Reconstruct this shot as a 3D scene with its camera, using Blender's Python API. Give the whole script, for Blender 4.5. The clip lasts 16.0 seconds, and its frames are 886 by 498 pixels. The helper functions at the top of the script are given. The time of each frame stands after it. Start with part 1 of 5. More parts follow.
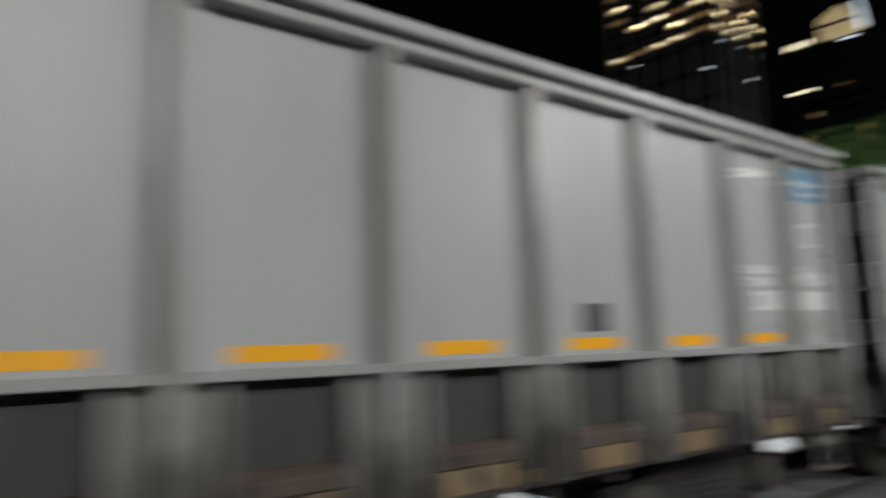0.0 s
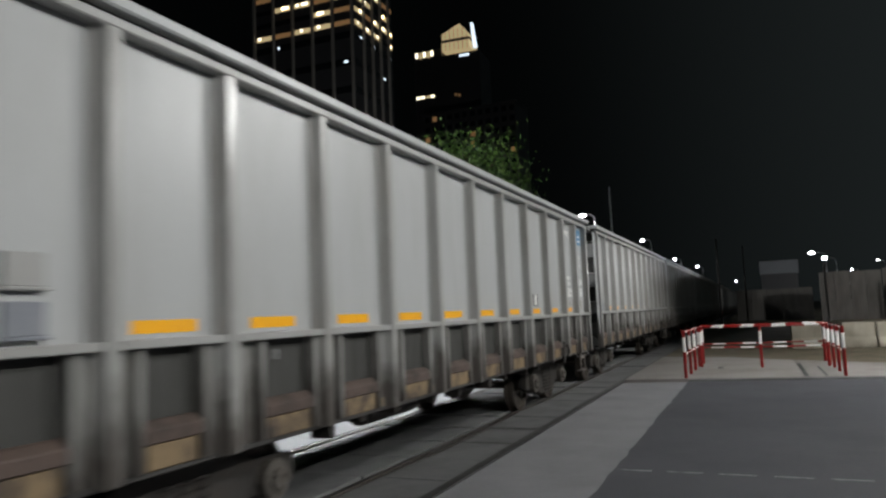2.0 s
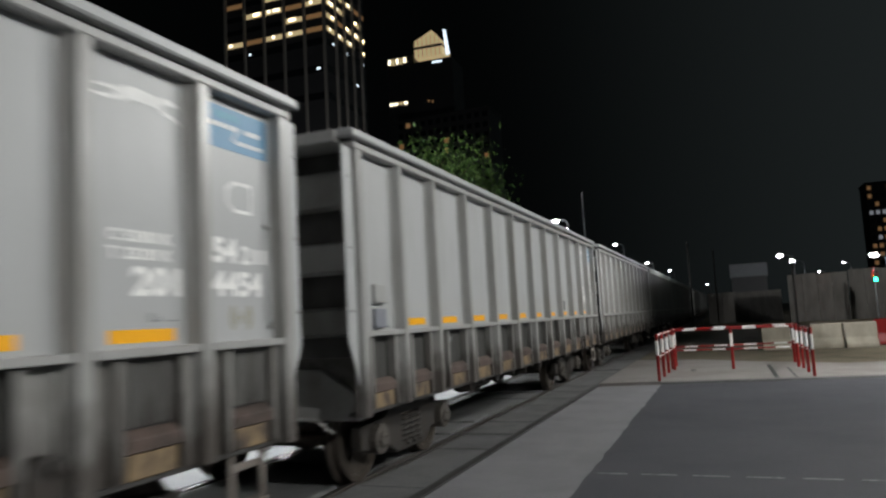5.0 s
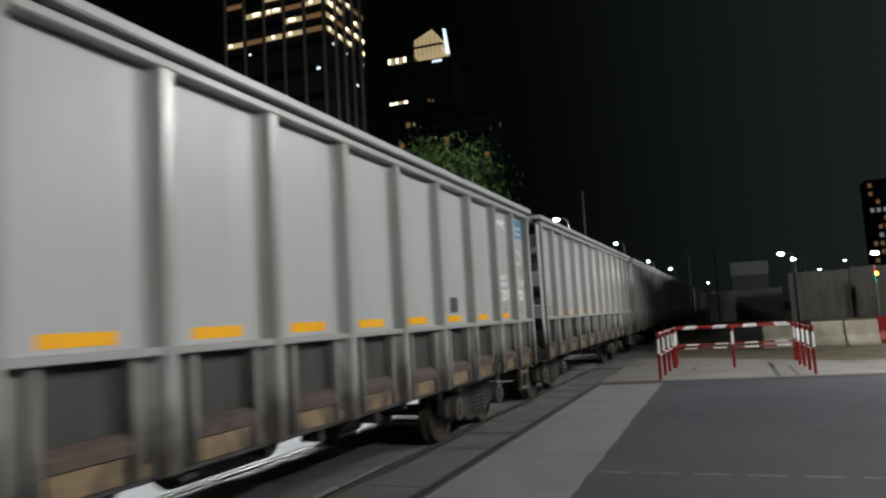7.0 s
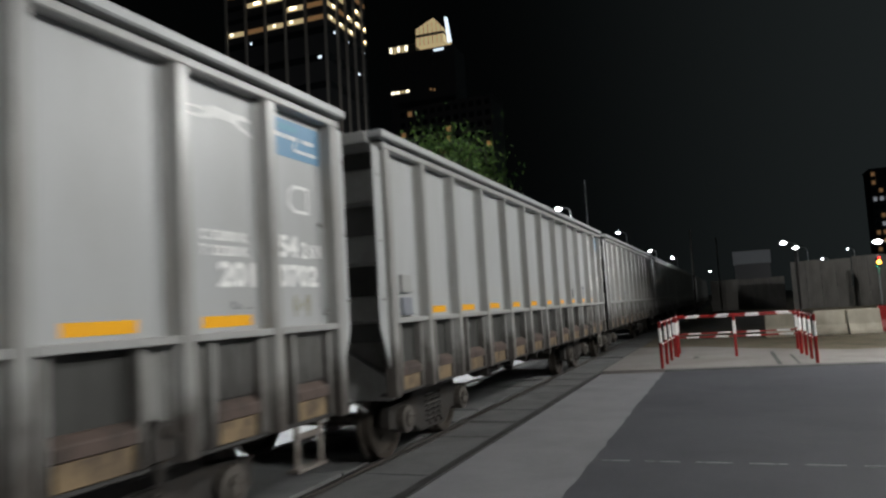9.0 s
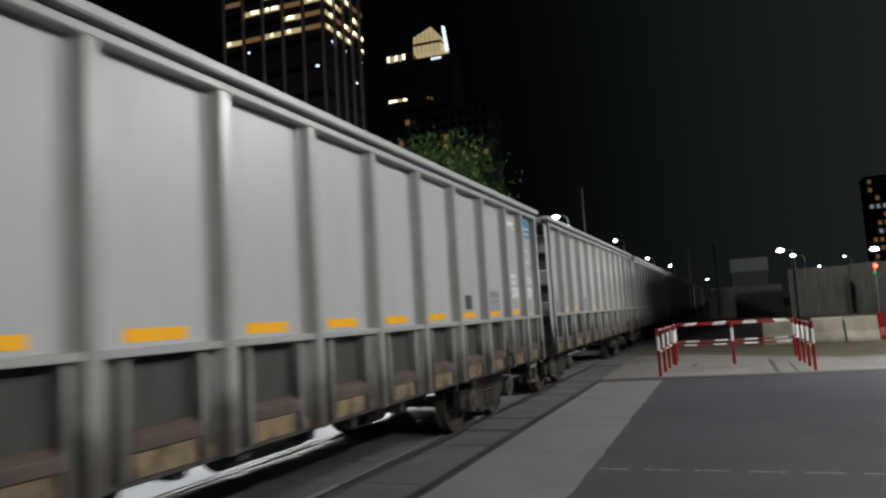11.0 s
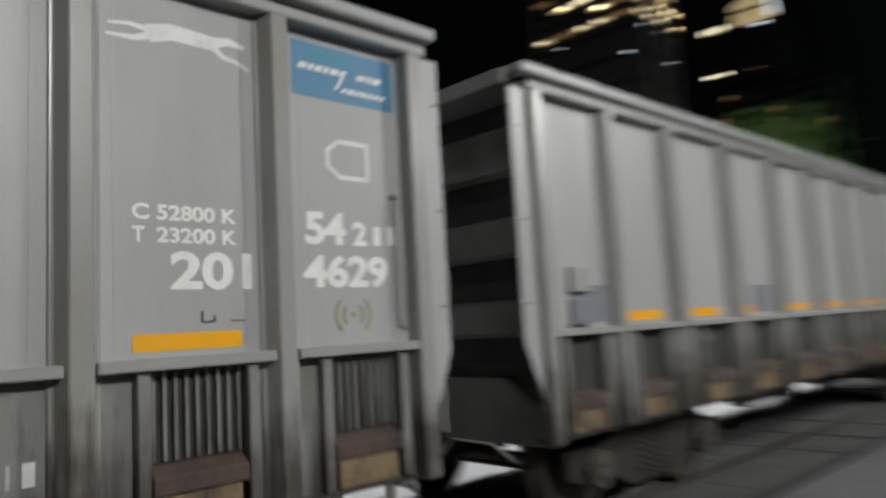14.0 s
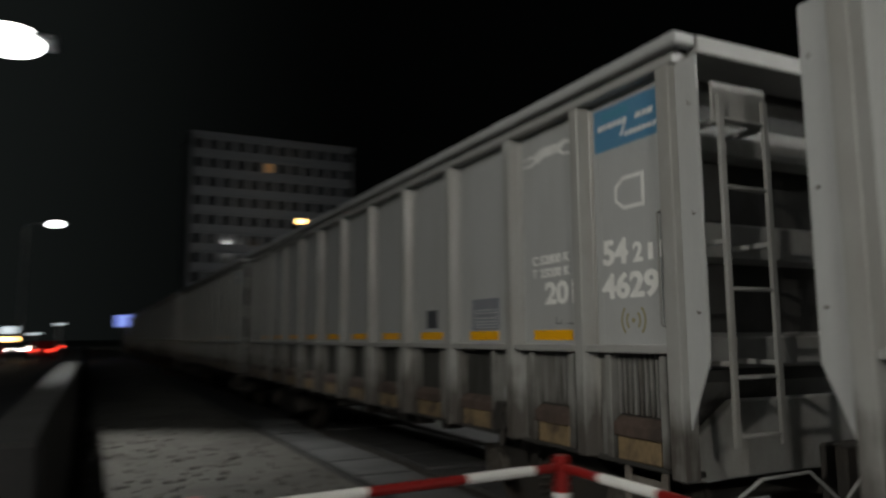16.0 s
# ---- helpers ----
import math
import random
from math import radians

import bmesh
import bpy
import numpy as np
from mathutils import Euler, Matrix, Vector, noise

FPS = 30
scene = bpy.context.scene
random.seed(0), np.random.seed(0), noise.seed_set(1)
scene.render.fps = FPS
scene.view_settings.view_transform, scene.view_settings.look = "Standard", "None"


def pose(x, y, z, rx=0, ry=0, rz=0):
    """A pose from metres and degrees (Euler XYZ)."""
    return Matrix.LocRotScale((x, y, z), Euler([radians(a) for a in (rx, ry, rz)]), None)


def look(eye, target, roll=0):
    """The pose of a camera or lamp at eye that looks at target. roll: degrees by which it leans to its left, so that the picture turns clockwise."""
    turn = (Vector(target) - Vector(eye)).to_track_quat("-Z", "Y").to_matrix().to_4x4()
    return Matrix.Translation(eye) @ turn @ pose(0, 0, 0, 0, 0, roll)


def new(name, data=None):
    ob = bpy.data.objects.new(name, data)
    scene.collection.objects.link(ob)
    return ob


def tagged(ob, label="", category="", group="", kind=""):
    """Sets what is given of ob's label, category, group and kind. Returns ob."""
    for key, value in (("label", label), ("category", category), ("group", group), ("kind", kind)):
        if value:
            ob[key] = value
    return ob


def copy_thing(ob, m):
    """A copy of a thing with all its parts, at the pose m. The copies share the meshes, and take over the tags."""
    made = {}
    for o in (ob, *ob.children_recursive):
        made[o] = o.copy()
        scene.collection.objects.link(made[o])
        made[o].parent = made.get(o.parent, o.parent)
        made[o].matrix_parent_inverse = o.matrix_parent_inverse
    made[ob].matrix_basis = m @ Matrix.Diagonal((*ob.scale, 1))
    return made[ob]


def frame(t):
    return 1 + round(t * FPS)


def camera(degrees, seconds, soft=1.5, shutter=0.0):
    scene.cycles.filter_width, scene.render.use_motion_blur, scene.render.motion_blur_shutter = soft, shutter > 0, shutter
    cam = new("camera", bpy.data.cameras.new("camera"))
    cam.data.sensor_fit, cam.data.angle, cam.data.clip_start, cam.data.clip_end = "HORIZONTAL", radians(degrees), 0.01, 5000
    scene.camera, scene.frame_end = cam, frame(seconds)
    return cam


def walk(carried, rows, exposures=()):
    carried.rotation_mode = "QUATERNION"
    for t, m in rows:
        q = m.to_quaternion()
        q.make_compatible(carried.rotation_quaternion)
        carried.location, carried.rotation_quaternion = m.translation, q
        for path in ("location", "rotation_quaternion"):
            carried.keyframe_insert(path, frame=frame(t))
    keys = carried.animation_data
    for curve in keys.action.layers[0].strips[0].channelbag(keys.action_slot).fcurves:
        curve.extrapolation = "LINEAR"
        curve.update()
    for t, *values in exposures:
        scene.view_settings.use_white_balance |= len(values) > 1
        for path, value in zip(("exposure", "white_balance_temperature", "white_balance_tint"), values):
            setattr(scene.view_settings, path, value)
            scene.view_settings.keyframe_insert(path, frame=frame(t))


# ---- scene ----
# ---- camera ----
EYE = (0.0, 0.0, 1.6)
CAM_ROWS = [(0.0, 52.2, 7.85, 1.80),
            (0.2, 43.91, 7.75, 1.90),
            (0.3, 40.18, 7.12, 2.00),
            (0.5, 33.59, 6.19, 2.03),
            (0.7, 28.07, 6.62, 2.30),
            (0.8, 26.08, 6.77, 2.40),
            (1.0, 24.06, 6.77, 2.60),
            (1.1, 23.68, 6.74, 2.60),
            (1.5, 23.45, 5.80, 2.63),
            (2.0, 23.51, 5.24, 2.36),
            (2.5, 23.38, 5.68, 2.44),
            (3.0, 22.84, 6.35, 2.80),
            (3.5, 22.81, 6.49, 2.72),
            (4.0, 22.07, 6.41, 2.99),
            (4.5, 21.92, 5.97, 3.30),
            (5.0, 21.53, 5.64, 3.06),
            (7.5, 21.57, 5.54, 3.35),
            (8.0, 20.97, 5.15, 3.36),
            (8.5, 21.43, 4.71, 3.39),
            (9.0, 21.77, 4.75, 3.33),
            (9.5, 22.05, 5.22, 3.45),
            (11.8, 21.18, 5.43, 3.57),
            (12.0, 21.09, 5.45, 3.62),
            (12.5, 21.19, 5.61, 3.79),
            (13.0, 21.25, 5.66, 3.55),
            (13.5, 26.53, 5.75, 3.68),
            (13.6, 29.14, 6.21, 3.97),
            (13.8, 36.84, 6.07, 3.70),
            (14.0, 46.70, 6.16, 3.25),
            (14.2, 57.41, 6.91, 3.59),
            (14.5, 75.01, 6.70, 2.60),
            (15.0, 105.85, 7.01, 3.07),
            (15.3, 122.43, 6.41, 2.88),
            (15.5, 134.25, 5.73, 2.09),
            (15.6, 139.84, 6.41, 2.29),
            (15.8, 148.38, 6.89, 1.52),
            (16.0, 153.95, 6.90, 0.44)]
cam = camera(63.3, 16.0, soft=2.4, shutter=0.9)
walk(cam, [(t, pose(*EYE, 90 + p, r, a)) for t, a, p, r in CAM_ROWS], exposures=[
    (0.0, -0.2, 6600, 10), (0.5, -0.1, 6600, 10), (1.0, 0.0, 6550, 10), (13.3, 0.0, 6550, 10), (13.8, -0.1, 6600, 10), (14.5, -0.08, 6700, 10),
    (15.0, 0.0, 6750, 10), (15.3, -0.2, 7200, 9), (15.6, -0.5, 7400, 9), (16.0, -0.6, 7000, 8)])

# ---- world and lamps ----
world = bpy.data.worlds.new("night_sky")
scene.world = world
world.use_nodes = True
WN = world.node_tree.nodes
# lamp haze drawn into the sky: darkest over the railway, paling gently streetward
WL = world.node_tree.links
sky_co = WN.new("ShaderNodeTexCoord")
sky_axis = WN.new("ShaderNodeSeparateXYZ")
sky_ramp = WN.new("ShaderNodeMapRange")
sky_ramp.interpolation_type = "SMOOTHSTEP"
sky_ramp.inputs["From Min"].default_value, sky_ramp.inputs["From Max"].default_value = -0.33, 0.4
sky_ramp.inputs["To Min"].default_value, sky_ramp.inputs["To Max"].default_value = 0.003, 0.05
WL.new(sky_co.outputs["Generated"], sky_axis.inputs[0])
WL.new(sky_axis.outputs["X"], sky_ramp.inputs["Value"])
WL.new(sky_ramp.outputs[0], WN["Background"].inputs[1])
WN["Background"].inputs[0].default_value = (0.27, 0.335, 0.345, 1)


def lamp_light(name, place, watts, color=(1, 0.97, 0.92), size=0.15, spread=165, aim=None, kind="SPOT", blend=0.35):
    data = bpy.data.lights.new(name, kind)
    data.energy, data.color, data.shadow_soft_size = watts, color, size
    if kind == "SPOT":
        data.spot_size, data.spot_blend = radians(spread), blend
    ob = new(name, data)
    ob.matrix_world = look(place, aim or (place[0], place[1] + 0.01, 0))
    return ob


COOL = (0.93, 0.97, 1.0)
WARM = (0.99, 1.0, 0.985)
lamp_light("street_light", (6.2, 14.6, 7.45), 3300, WARM, aim=(-1.0, 8.0, 1.0))
lamp_light("street_light", (10.0, 2.0, 7.4), 4250, WARM, spread=100, blend=1.0, aim=(-3.0, 2.4, 1.0))
lamp_light("street_light", (2.0, -13.9, 6.6), 3400, COOL, spread=62, blend=0.7, aim=(0.6, -11.0, 0.0))
lamp_light("street_light", (-14.7, 0.55, 8.2), 320, COOL)
lamp_light("street_light", (-14.5, 19.8, 9.0), 5600, COOL)
lamp_light("street_light", (-14.5, 9.0, 9.0), 5600, COOL)
lamp_light("street_light", (-15.4, 30.9, 9.3), 3500, COOL, kind="POINT")
lamp_light("street_light", (8.0, 22.0, 7.0), 2400, WARM, spread=96, blend=0.6, aim=(3.0, 22.0, 0))
lamp_light("street_light", (-9.8, 45.5, 7.3), 1300, COOL, spread=160)
lamp_light("street_light", (5.6, 82.8, 6.1), 2000, COOL, spread=26, blend=1.0, aim=(-3.0, 22.0, 1.5))
# spots without a lamp post, added to brighten hoarding, tower and grey block
lamp_light("street_light", (12.0, 48.0, 6.5), 2600, WARM, spread=84, aim=(12.5, 61, 1))
lamp_light("street_light", (-62, 118, 14), 14000, WARM, spread=90, aim=(-92, 152, 45))
lamp_light("street_light", (-30, -118, 24), 5000, COOL, aim=(-34, -150, 14))

# ---- materials ----


def material(name, rough=0.6, metal=0.0):
    m = bpy.data.materials.new(name)
    m.use_nodes = True
    b = m.node_tree.nodes["Principled BSDF"]
    b.inputs["Roughness"].default_value, b.inputs["Metallic"].default_value = rough, metal
    return m, m.node_tree.nodes, m.node_tree.links, b


def worn(name, base, stain, rough=0.55, metal=0.0, scale=3.0, amount=0.5, grain=60.0, bump=0.15, stretch=(1, 1, 1), vary=0.12):
    """A surface with stains at one scale and grain at another, and a little relief."""
    m, n, l, b = material(name, rough, metal)
    co = n.new("ShaderNodeTexCoord")
    mp = n.new("ShaderNodeMapping")
    mp.inputs["Scale"].default_value = stretch
    l.new(co.outputs["Object"], mp.inputs[0])
    info = n.new("ShaderNodeObjectInfo")
    shift = n.new("ShaderNodeVectorMath")
    shift.operation = "MULTIPLY_ADD"
    cx = n.new("ShaderNodeCombineXYZ")
    for i in range(3):
        l.new(info.outputs["Random"], cx.inputs[i])
    shift.inputs[1].default_value = (17, 31, 23)
    l.new(cx.outputs[0], shift.inputs[0])
    l.new(mp.outputs[0], shift.inputs[2])
    big = n.new("ShaderNodeTexNoise")
    big.inputs["Scale"].default_value, big.inputs["Detail"].default_value, big.inputs["Roughness"].default_value = scale, 6, 0.62
    small = n.new("ShaderNodeTexNoise")
    small.inputs["Scale"].default_value, small.inputs["Detail"].default_value = grain, 3
    l.new(shift.outputs[0], big.inputs["Vector"])
    l.new(shift.outputs[0], small.inputs["Vector"])
    ramp = n.new("ShaderNodeValToRGB")
    ramp.color_ramp.elements[0].position, ramp.color_ramp.elements[1].position = 0.45, 0.45 + 0.35 / max(amount, 0.1) * 0.5
    l.new(big.outputs["Fac"], ramp.inputs[0])
    mix = n.new("ShaderNodeMix")
    mix.data_type = "RGBA"
    mix.inputs["A"].default_value, mix.inputs["B"].default_value = (*base, 1), (*stain, 1)
    mul = n.new("ShaderNodeMath")
    mul.operation = "MULTIPLY"
    mul.inputs[1].default_value = amount
    l.new(ramp.outputs[0], mul.inputs[0])
    l.new(mul.outputs[0], mix.inputs["Factor"])
    hsv = n.new("ShaderNodeHueSaturation")
    val = n.new("ShaderNodeMath")
    val.operation = "MULTIPLY_ADD"
    val.inputs[1].default_value, val.inputs[2].default_value = vary * 2, 1 - vary
    l.new(small.outputs["Fac"], val.inputs[0])
    l.new(val.outputs[0], hsv.inputs["Value"])
    l.new(mix.outputs["Result"], hsv.inputs["Color"])
    l.new(hsv.outputs[0], b.inputs["Base Color"])
    rr = n.new("ShaderNodeMath")
    rr.operation = "MULTIPLY_ADD"
    rr.inputs[1].default_value, rr.inputs[2].default_value = 0.25, rough - 0.1
    l.new(big.outputs["Fac"], rr.inputs[0])
    l.new(rr.outputs[0], b.inputs["Roughness"])
    if bump:
        bp = n.new("ShaderNodeBump")
        bp.inputs["Strength"].default_value, bp.inputs["Distance"].default_value = bump, 0.01
        l.new(small.outputs["Fac"], bp.inputs["Height"])
        l.new(bp.outputs[0], b.inputs["Normal"])
    return m


def begrimed(name, base, stain, grime, start, reach, **kw):
    """A worn surface with broken, running streaks of rusty road dirt, splashed up from the wheels to about the height start."""
    m = worn(name, base, stain, **kw)
    n, l = m.node_tree.nodes, m.node_tree.links
    b = n["Principled BSDF"]
    before = b.inputs["Base Color"].links[0].from_socket
    co = n.new("ShaderNodeTexCoord")
    info = n.new("ShaderNodeObjectInfo")
    off = n.new("ShaderNodeMath")
    off.operation = "MULTIPLY"
    off.inputs[1].default_value = 40
    l.new(info.outputs["Random"], off.inputs[0])
    total = None
    for size, gain in (((9, 9, 1.2), 1.0), ((30, 30, 3.0), 0.5), ((3, 3, 5), 0.6)):
        mp = n.new("ShaderNodeMapping")
        mp.inputs["Scale"].default_value = size
        tex = n.new("ShaderNodeTexNoise")
        tex.noise_dimensions = "4D"
        tex.inputs["Scale"].default_value, tex.inputs["Detail"].default_value = 1.0, 5
        l.new(co.outputs["Object"], mp.inputs[0])
        l.new(mp.outputs[0], tex.inputs["Vector"])
        l.new(off.outputs[0], tex.inputs["W"])
        add = n.new("ShaderNodeMath")
        add.operation = "MULTIPLY_ADD"
        add.inputs[1].default_value = gain
        l.new(tex.outputs["Fac"], add.inputs[0])
        if total is None:
            add.inputs[2].default_value = -1.05
        else:
            l.new(total, add.inputs[2])
        total = add.outputs[0]
    axis = n.new("ShaderNodeSeparateXYZ")
    l.new(co.outputs["Object"], axis.inputs[0])
    rise = n.new("ShaderNodeMapRange")
    rise.inputs["From Min"].default_value, rise.inputs["From Max"].default_value = start, start - reach
    rise.inputs["To Min"].default_value, rise.inputs["To Max"].default_value = -0.42, 0.34
    l.new(axis.outputs["Z"], rise.inputs["Value"])
    both = n.new("ShaderNodeMath")
    both.operation = "ADD"
    l.new(total, both.inputs[0])
    l.new(rise.outputs[0], both.inputs[1])
    edge = n.new("ShaderNodeMapRange")
    edge.inputs["From Min"].default_value, edge.inputs["From Max"].default_value = -0.1, 0.3
    edge.inputs["To Min"].default_value, edge.inputs["To Max"].default_value = 0.0, 0.85
    l.new(both.outputs[0], edge.inputs["Value"])
    mix = n.new("ShaderNodeMix")
    mix.data_type = "RGBA"
    mix.inputs["B"].default_value = (*grime, 1)
    l.new(edge.outputs[0], mix.inputs["Factor"])
    l.new(before, mix.inputs["A"])
    l.new(mix.outputs["Result"], b.inputs["Base Color"])
    return m


def plain(name, color, rough=0.5, metal=0.0):
    m, n, l, b = material(name, rough, metal)
    b.inputs["Base Color"].default_value = (*color, 1)
    return m


def glow(name, color, strength):
    m, n, l, b = material(name, 0.4)
    b.inputs["Base Color"].default_value = (*color, 1)
    b.inputs["Emission Color"].default_value = (*color, 1)
    b.inputs["Emission Strength"].default_value = strength
    return m


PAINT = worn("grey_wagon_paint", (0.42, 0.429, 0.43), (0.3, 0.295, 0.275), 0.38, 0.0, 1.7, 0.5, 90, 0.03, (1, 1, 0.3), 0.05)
PAINT.node_tree.nodes["Principled BSDF"].inputs["Specular IOR Level"].default_value = 0.32
PAINT_RIB = worn("grey_rib_paint", (0.34, 0.34, 0.33), (0.22, 0.205, 0.18), 0.42, 0.0, 1.5, 0.45, 80, 0.03, (1, 1, 0.5), 0.04)
POST_PAINT = begrimed("worn_post_paint", (0.33, 0.33, 0.318), (0.2, 0.178, 0.15), (0.04, 0.03, 0.024), 1.62, 0.7, rough=0.3, scale=1.9, amount=0.6, grain=80, bump=0.03, stretch=(1, 1, 0.4), vary=0.05)
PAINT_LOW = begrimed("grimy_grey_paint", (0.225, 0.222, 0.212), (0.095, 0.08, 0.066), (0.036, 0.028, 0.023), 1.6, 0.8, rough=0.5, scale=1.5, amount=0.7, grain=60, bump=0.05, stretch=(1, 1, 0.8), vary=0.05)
END_RIB = worn("dusty_end_rib_paint", (0.31, 0.307, 0.296), (0.15, 0.135, 0.12), 0.5, 0.0, 2.2, 0.7, 60, 0.05, (1, 1, 0.6), 0.08)
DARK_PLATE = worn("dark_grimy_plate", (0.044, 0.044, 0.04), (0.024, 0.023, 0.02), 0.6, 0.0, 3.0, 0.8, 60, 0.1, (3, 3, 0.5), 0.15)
# end wall colour holds grime plus the shade between ribs and in the slot
END_SHADE_GRIME = worn("sooty_end_wall_paint", (0.05, 0.048, 0.045), (0.025, 0.022, 0.02), 0.6, 0.0, 3.0, 0.8, 60, 0.1, (1, 1, 0.4), 0.12)
RUST_BROWN = worn("rusty_brown_steel", (0.088, 0.06, 0.049), (0.042, 0.031, 0.026), 0.7, 0.0, 4.0, 0.9, 50, 0.2, (1, 1, 1), 0.25)
OCHRE = worn("dusty_ochre_plate", (0.22, 0.155, 0.085), (0.05, 0.037, 0.03), 0.65, 0.0, 4.5, 1.0, 40, 0.15, (1, 1, 0.7), 0.3)
YELLOW = worn("yellow_reflective_tape", (0.93, 0.44, 0.01), (0.75, 0.34, 0.015), 0.35, 0.0, 6.0, 0.3, 120, 0.0, (1, 1, 1), 0.03)
STEP_STEEL = worn("dirty_step_steel", (0.2, 0.18, 0.16), (0.09, 0.07, 0.055), 0.55, 0.2, 6.0, 0.8, 50, 0.1, (1, 1, 1), 0.15)
BOGIE = worn("dark_cast_steel", (0.04, 0.037, 0.034), (0.062, 0.046, 0.035), 0.6, 0.3, 6.0, 0.6, 40, 0.3, (1, 1, 1), 0.2)
WHEEL = worn("worn_wheel_steel", (0.085, 0.072, 0.06), (0.05, 0.038, 0.03), 0.45, 0.5, 5.0, 0.6, 40, 0.2, (1, 1, 1), 0.15)
AXLE_PALE = worn("dusty_axle_cap", (0.095, 0.085, 0.075), (0.06, 0.047, 0.036), 0.6, 0.2, 8.0, 0.6, 40, 0.2, (1, 1, 1), 0.15)
WHITE_PAINT = worn("worn_white_paint", (0.86, 0.86, 0.84), (0.6, 0.59, 0.56), 0.5, 0.0, 9.0, 0.5, 90, 0.0, (1, 1, 1), 0.06)
FADED_WHITE = worn("faded_white_paint", (0.8, 0.8, 0.785), (0.56, 0.56, 0.545), 0.5, 0.0, 9.0, 0.6, 90, 0.0, (1, 1, 1), 0.06)
ROAD_MARK = worn("worn_road_marking", (0.26, 0.26, 0.27), (0.07, 0.07, 0.075), 0.7, 0.0, 12.0, 0.9, 60, 0.1, (1, 1, 1), 0.2)
BLUE = worn("faded_blue_paint", (0.075, 0.225, 0.38), (0.12, 0.28, 0.4), 0.45, 0.0, 5.0, 0.6, 90, 0.0, (1, 1, 1), 0.06)
TEAL = worn("faded_teal_paint", (0.06, 0.25, 0.36), (0.1, 0.3, 0.4), 0.45, 0.0, 5.0, 0.5, 90, 0.0, (1, 1, 1), 0.06)
OLIVE = plain("olive_stencil_paint", (0.3, 0.27, 0.15), 0.6)
SHEET = worn("grey_notice_sheet", (0.2, 0.21, 0.24), (0.27, 0.28, 0.3), 0.45, 0.0, 8.0, 0.6, 60, 0.0, (1, 1, 1), 0.08)
PALE_TEXT = worn("pale_print", (0.42, 0.43, 0.44), (0.3, 0.3, 0.31), 0.5, 0.0, 30.0, 0.8, 90, 0.0, (1, 1, 1), 0.1)
DARK_SQ = plain("dark_placard", (0.06, 0.065, 0.075), 0.4)
ASPHALT = worn("asphalt", (0.051, 0.052, 0.062), (0.036, 0.037, 0.044), 0.8, 0.0, 0.6, 0.6, 110, 0.5, (1, 1, 1), 0.3)
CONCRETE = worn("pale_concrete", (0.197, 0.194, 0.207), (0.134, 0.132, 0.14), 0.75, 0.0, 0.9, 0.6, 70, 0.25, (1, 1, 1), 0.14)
PAVEMENT = worn("dusty_pavement_concrete", (0.215, 0.2, 0.19), (0.138, 0.125, 0.113), 0.75, 0.0, 0.7, 0.7, 70, 0.25, (1, 1, 1), 0.14)
SLAB = worn("track_slab_concrete", (0.135, 0.135, 0.135), (0.075, 0.074, 0.072), 0.75, 0.0, 1.4, 0.7, 60, 0.35, (1, 1, 1), 0.18)
GUTTER = worn("dark_joint_filler", (0.035, 0.034, 0.033), (0.02, 0.02, 0.02), 0.6, 0.0, 3, 0.5, 60, 0.3, (1, 1, 1), 0.2)
RAILSTEEL = worn("rail_steel", (0.1, 0.092, 0.085), (0.06, 0.047, 0.038), 0.42, 0.6, 4, 0.6, 60, 0.1, (1, 0.2, 1), 0.15)
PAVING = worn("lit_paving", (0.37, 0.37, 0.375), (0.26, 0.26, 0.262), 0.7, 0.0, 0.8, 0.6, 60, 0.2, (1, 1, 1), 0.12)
DIRT = worn("bare_earth_and_gravel", (0.085, 0.08, 0.072), (0.045, 0.042, 0.038), 0.9, 0.0, 0.8, 0.8, 25, 0.9, (1, 1, 1), 0.35)
GRASS_GROUND = worn("dry_grass_ground", (0.135, 0.112, 0.075), (0.075, 0.066, 0.042), 0.9, 0.0, 1.0, 0.8, 30, 0.8, (1, 1, 1), 0.3)
RED = worn("red_enamel", (0.24, 0.0105, 0.0098), (0.14, 0.01, 0.009), 0.35, 0.0, 6, 0.5, 80, 0.0, (1, 1, 1), 0.08)
BAR_WHITE = worn("white_enamel", (0.8, 0.8, 0.78), (0.6, 0.58, 0.55), 0.35, 0.0, 6, 0.4, 80, 0.0, (1, 1, 1), 0.05)
JERSEY = worn("cast_concrete", (0.36, 0.325, 0.26), (0.2, 0.18, 0.145), 0.8, 0.0, 1.6, 0.7, 50, 0.3, (1, 1, 0.5), 0.12)
HOARD = worn("corrugated_hoarding", (0.108, 0.1, 0.091), (0.055, 0.051, 0.046), 0.6, 0.2, 1.2, 0.7, 40, 0.1, (1, 1, 0.3), 0.12)
DARK_WALL = worn("dark_facade", (0.05, 0.05, 0.055), (0.035, 0.035, 0.04), 0.5, 0.0, 0.2, 0.5, 5, 0.0, (1, 1, 1), 0.1)
PILASTER = worn("pale_pilaster", (0.3, 0.28, 0.26), (0.22, 0.2, 0.19), 0.7, 0.0, 0.2, 0.5, 5, 0.0, (1, 1, 1), 0.1)
GREY_FACADE = worn("grey_render_facade", (0.22, 0.23, 0.25), (0.15, 0.16, 0.18), 0.8, 0.0, 0.15, 0.5, 4, 0.0, (1, 1, 1), 0.1)
GALV = worn("galvanised_steel", (0.35, 0.36, 0.37), (0.25, 0.25, 0.26), 0.45, 0.7, 4, 0.5, 40, 0.0, (1, 1, 1), 0.1)
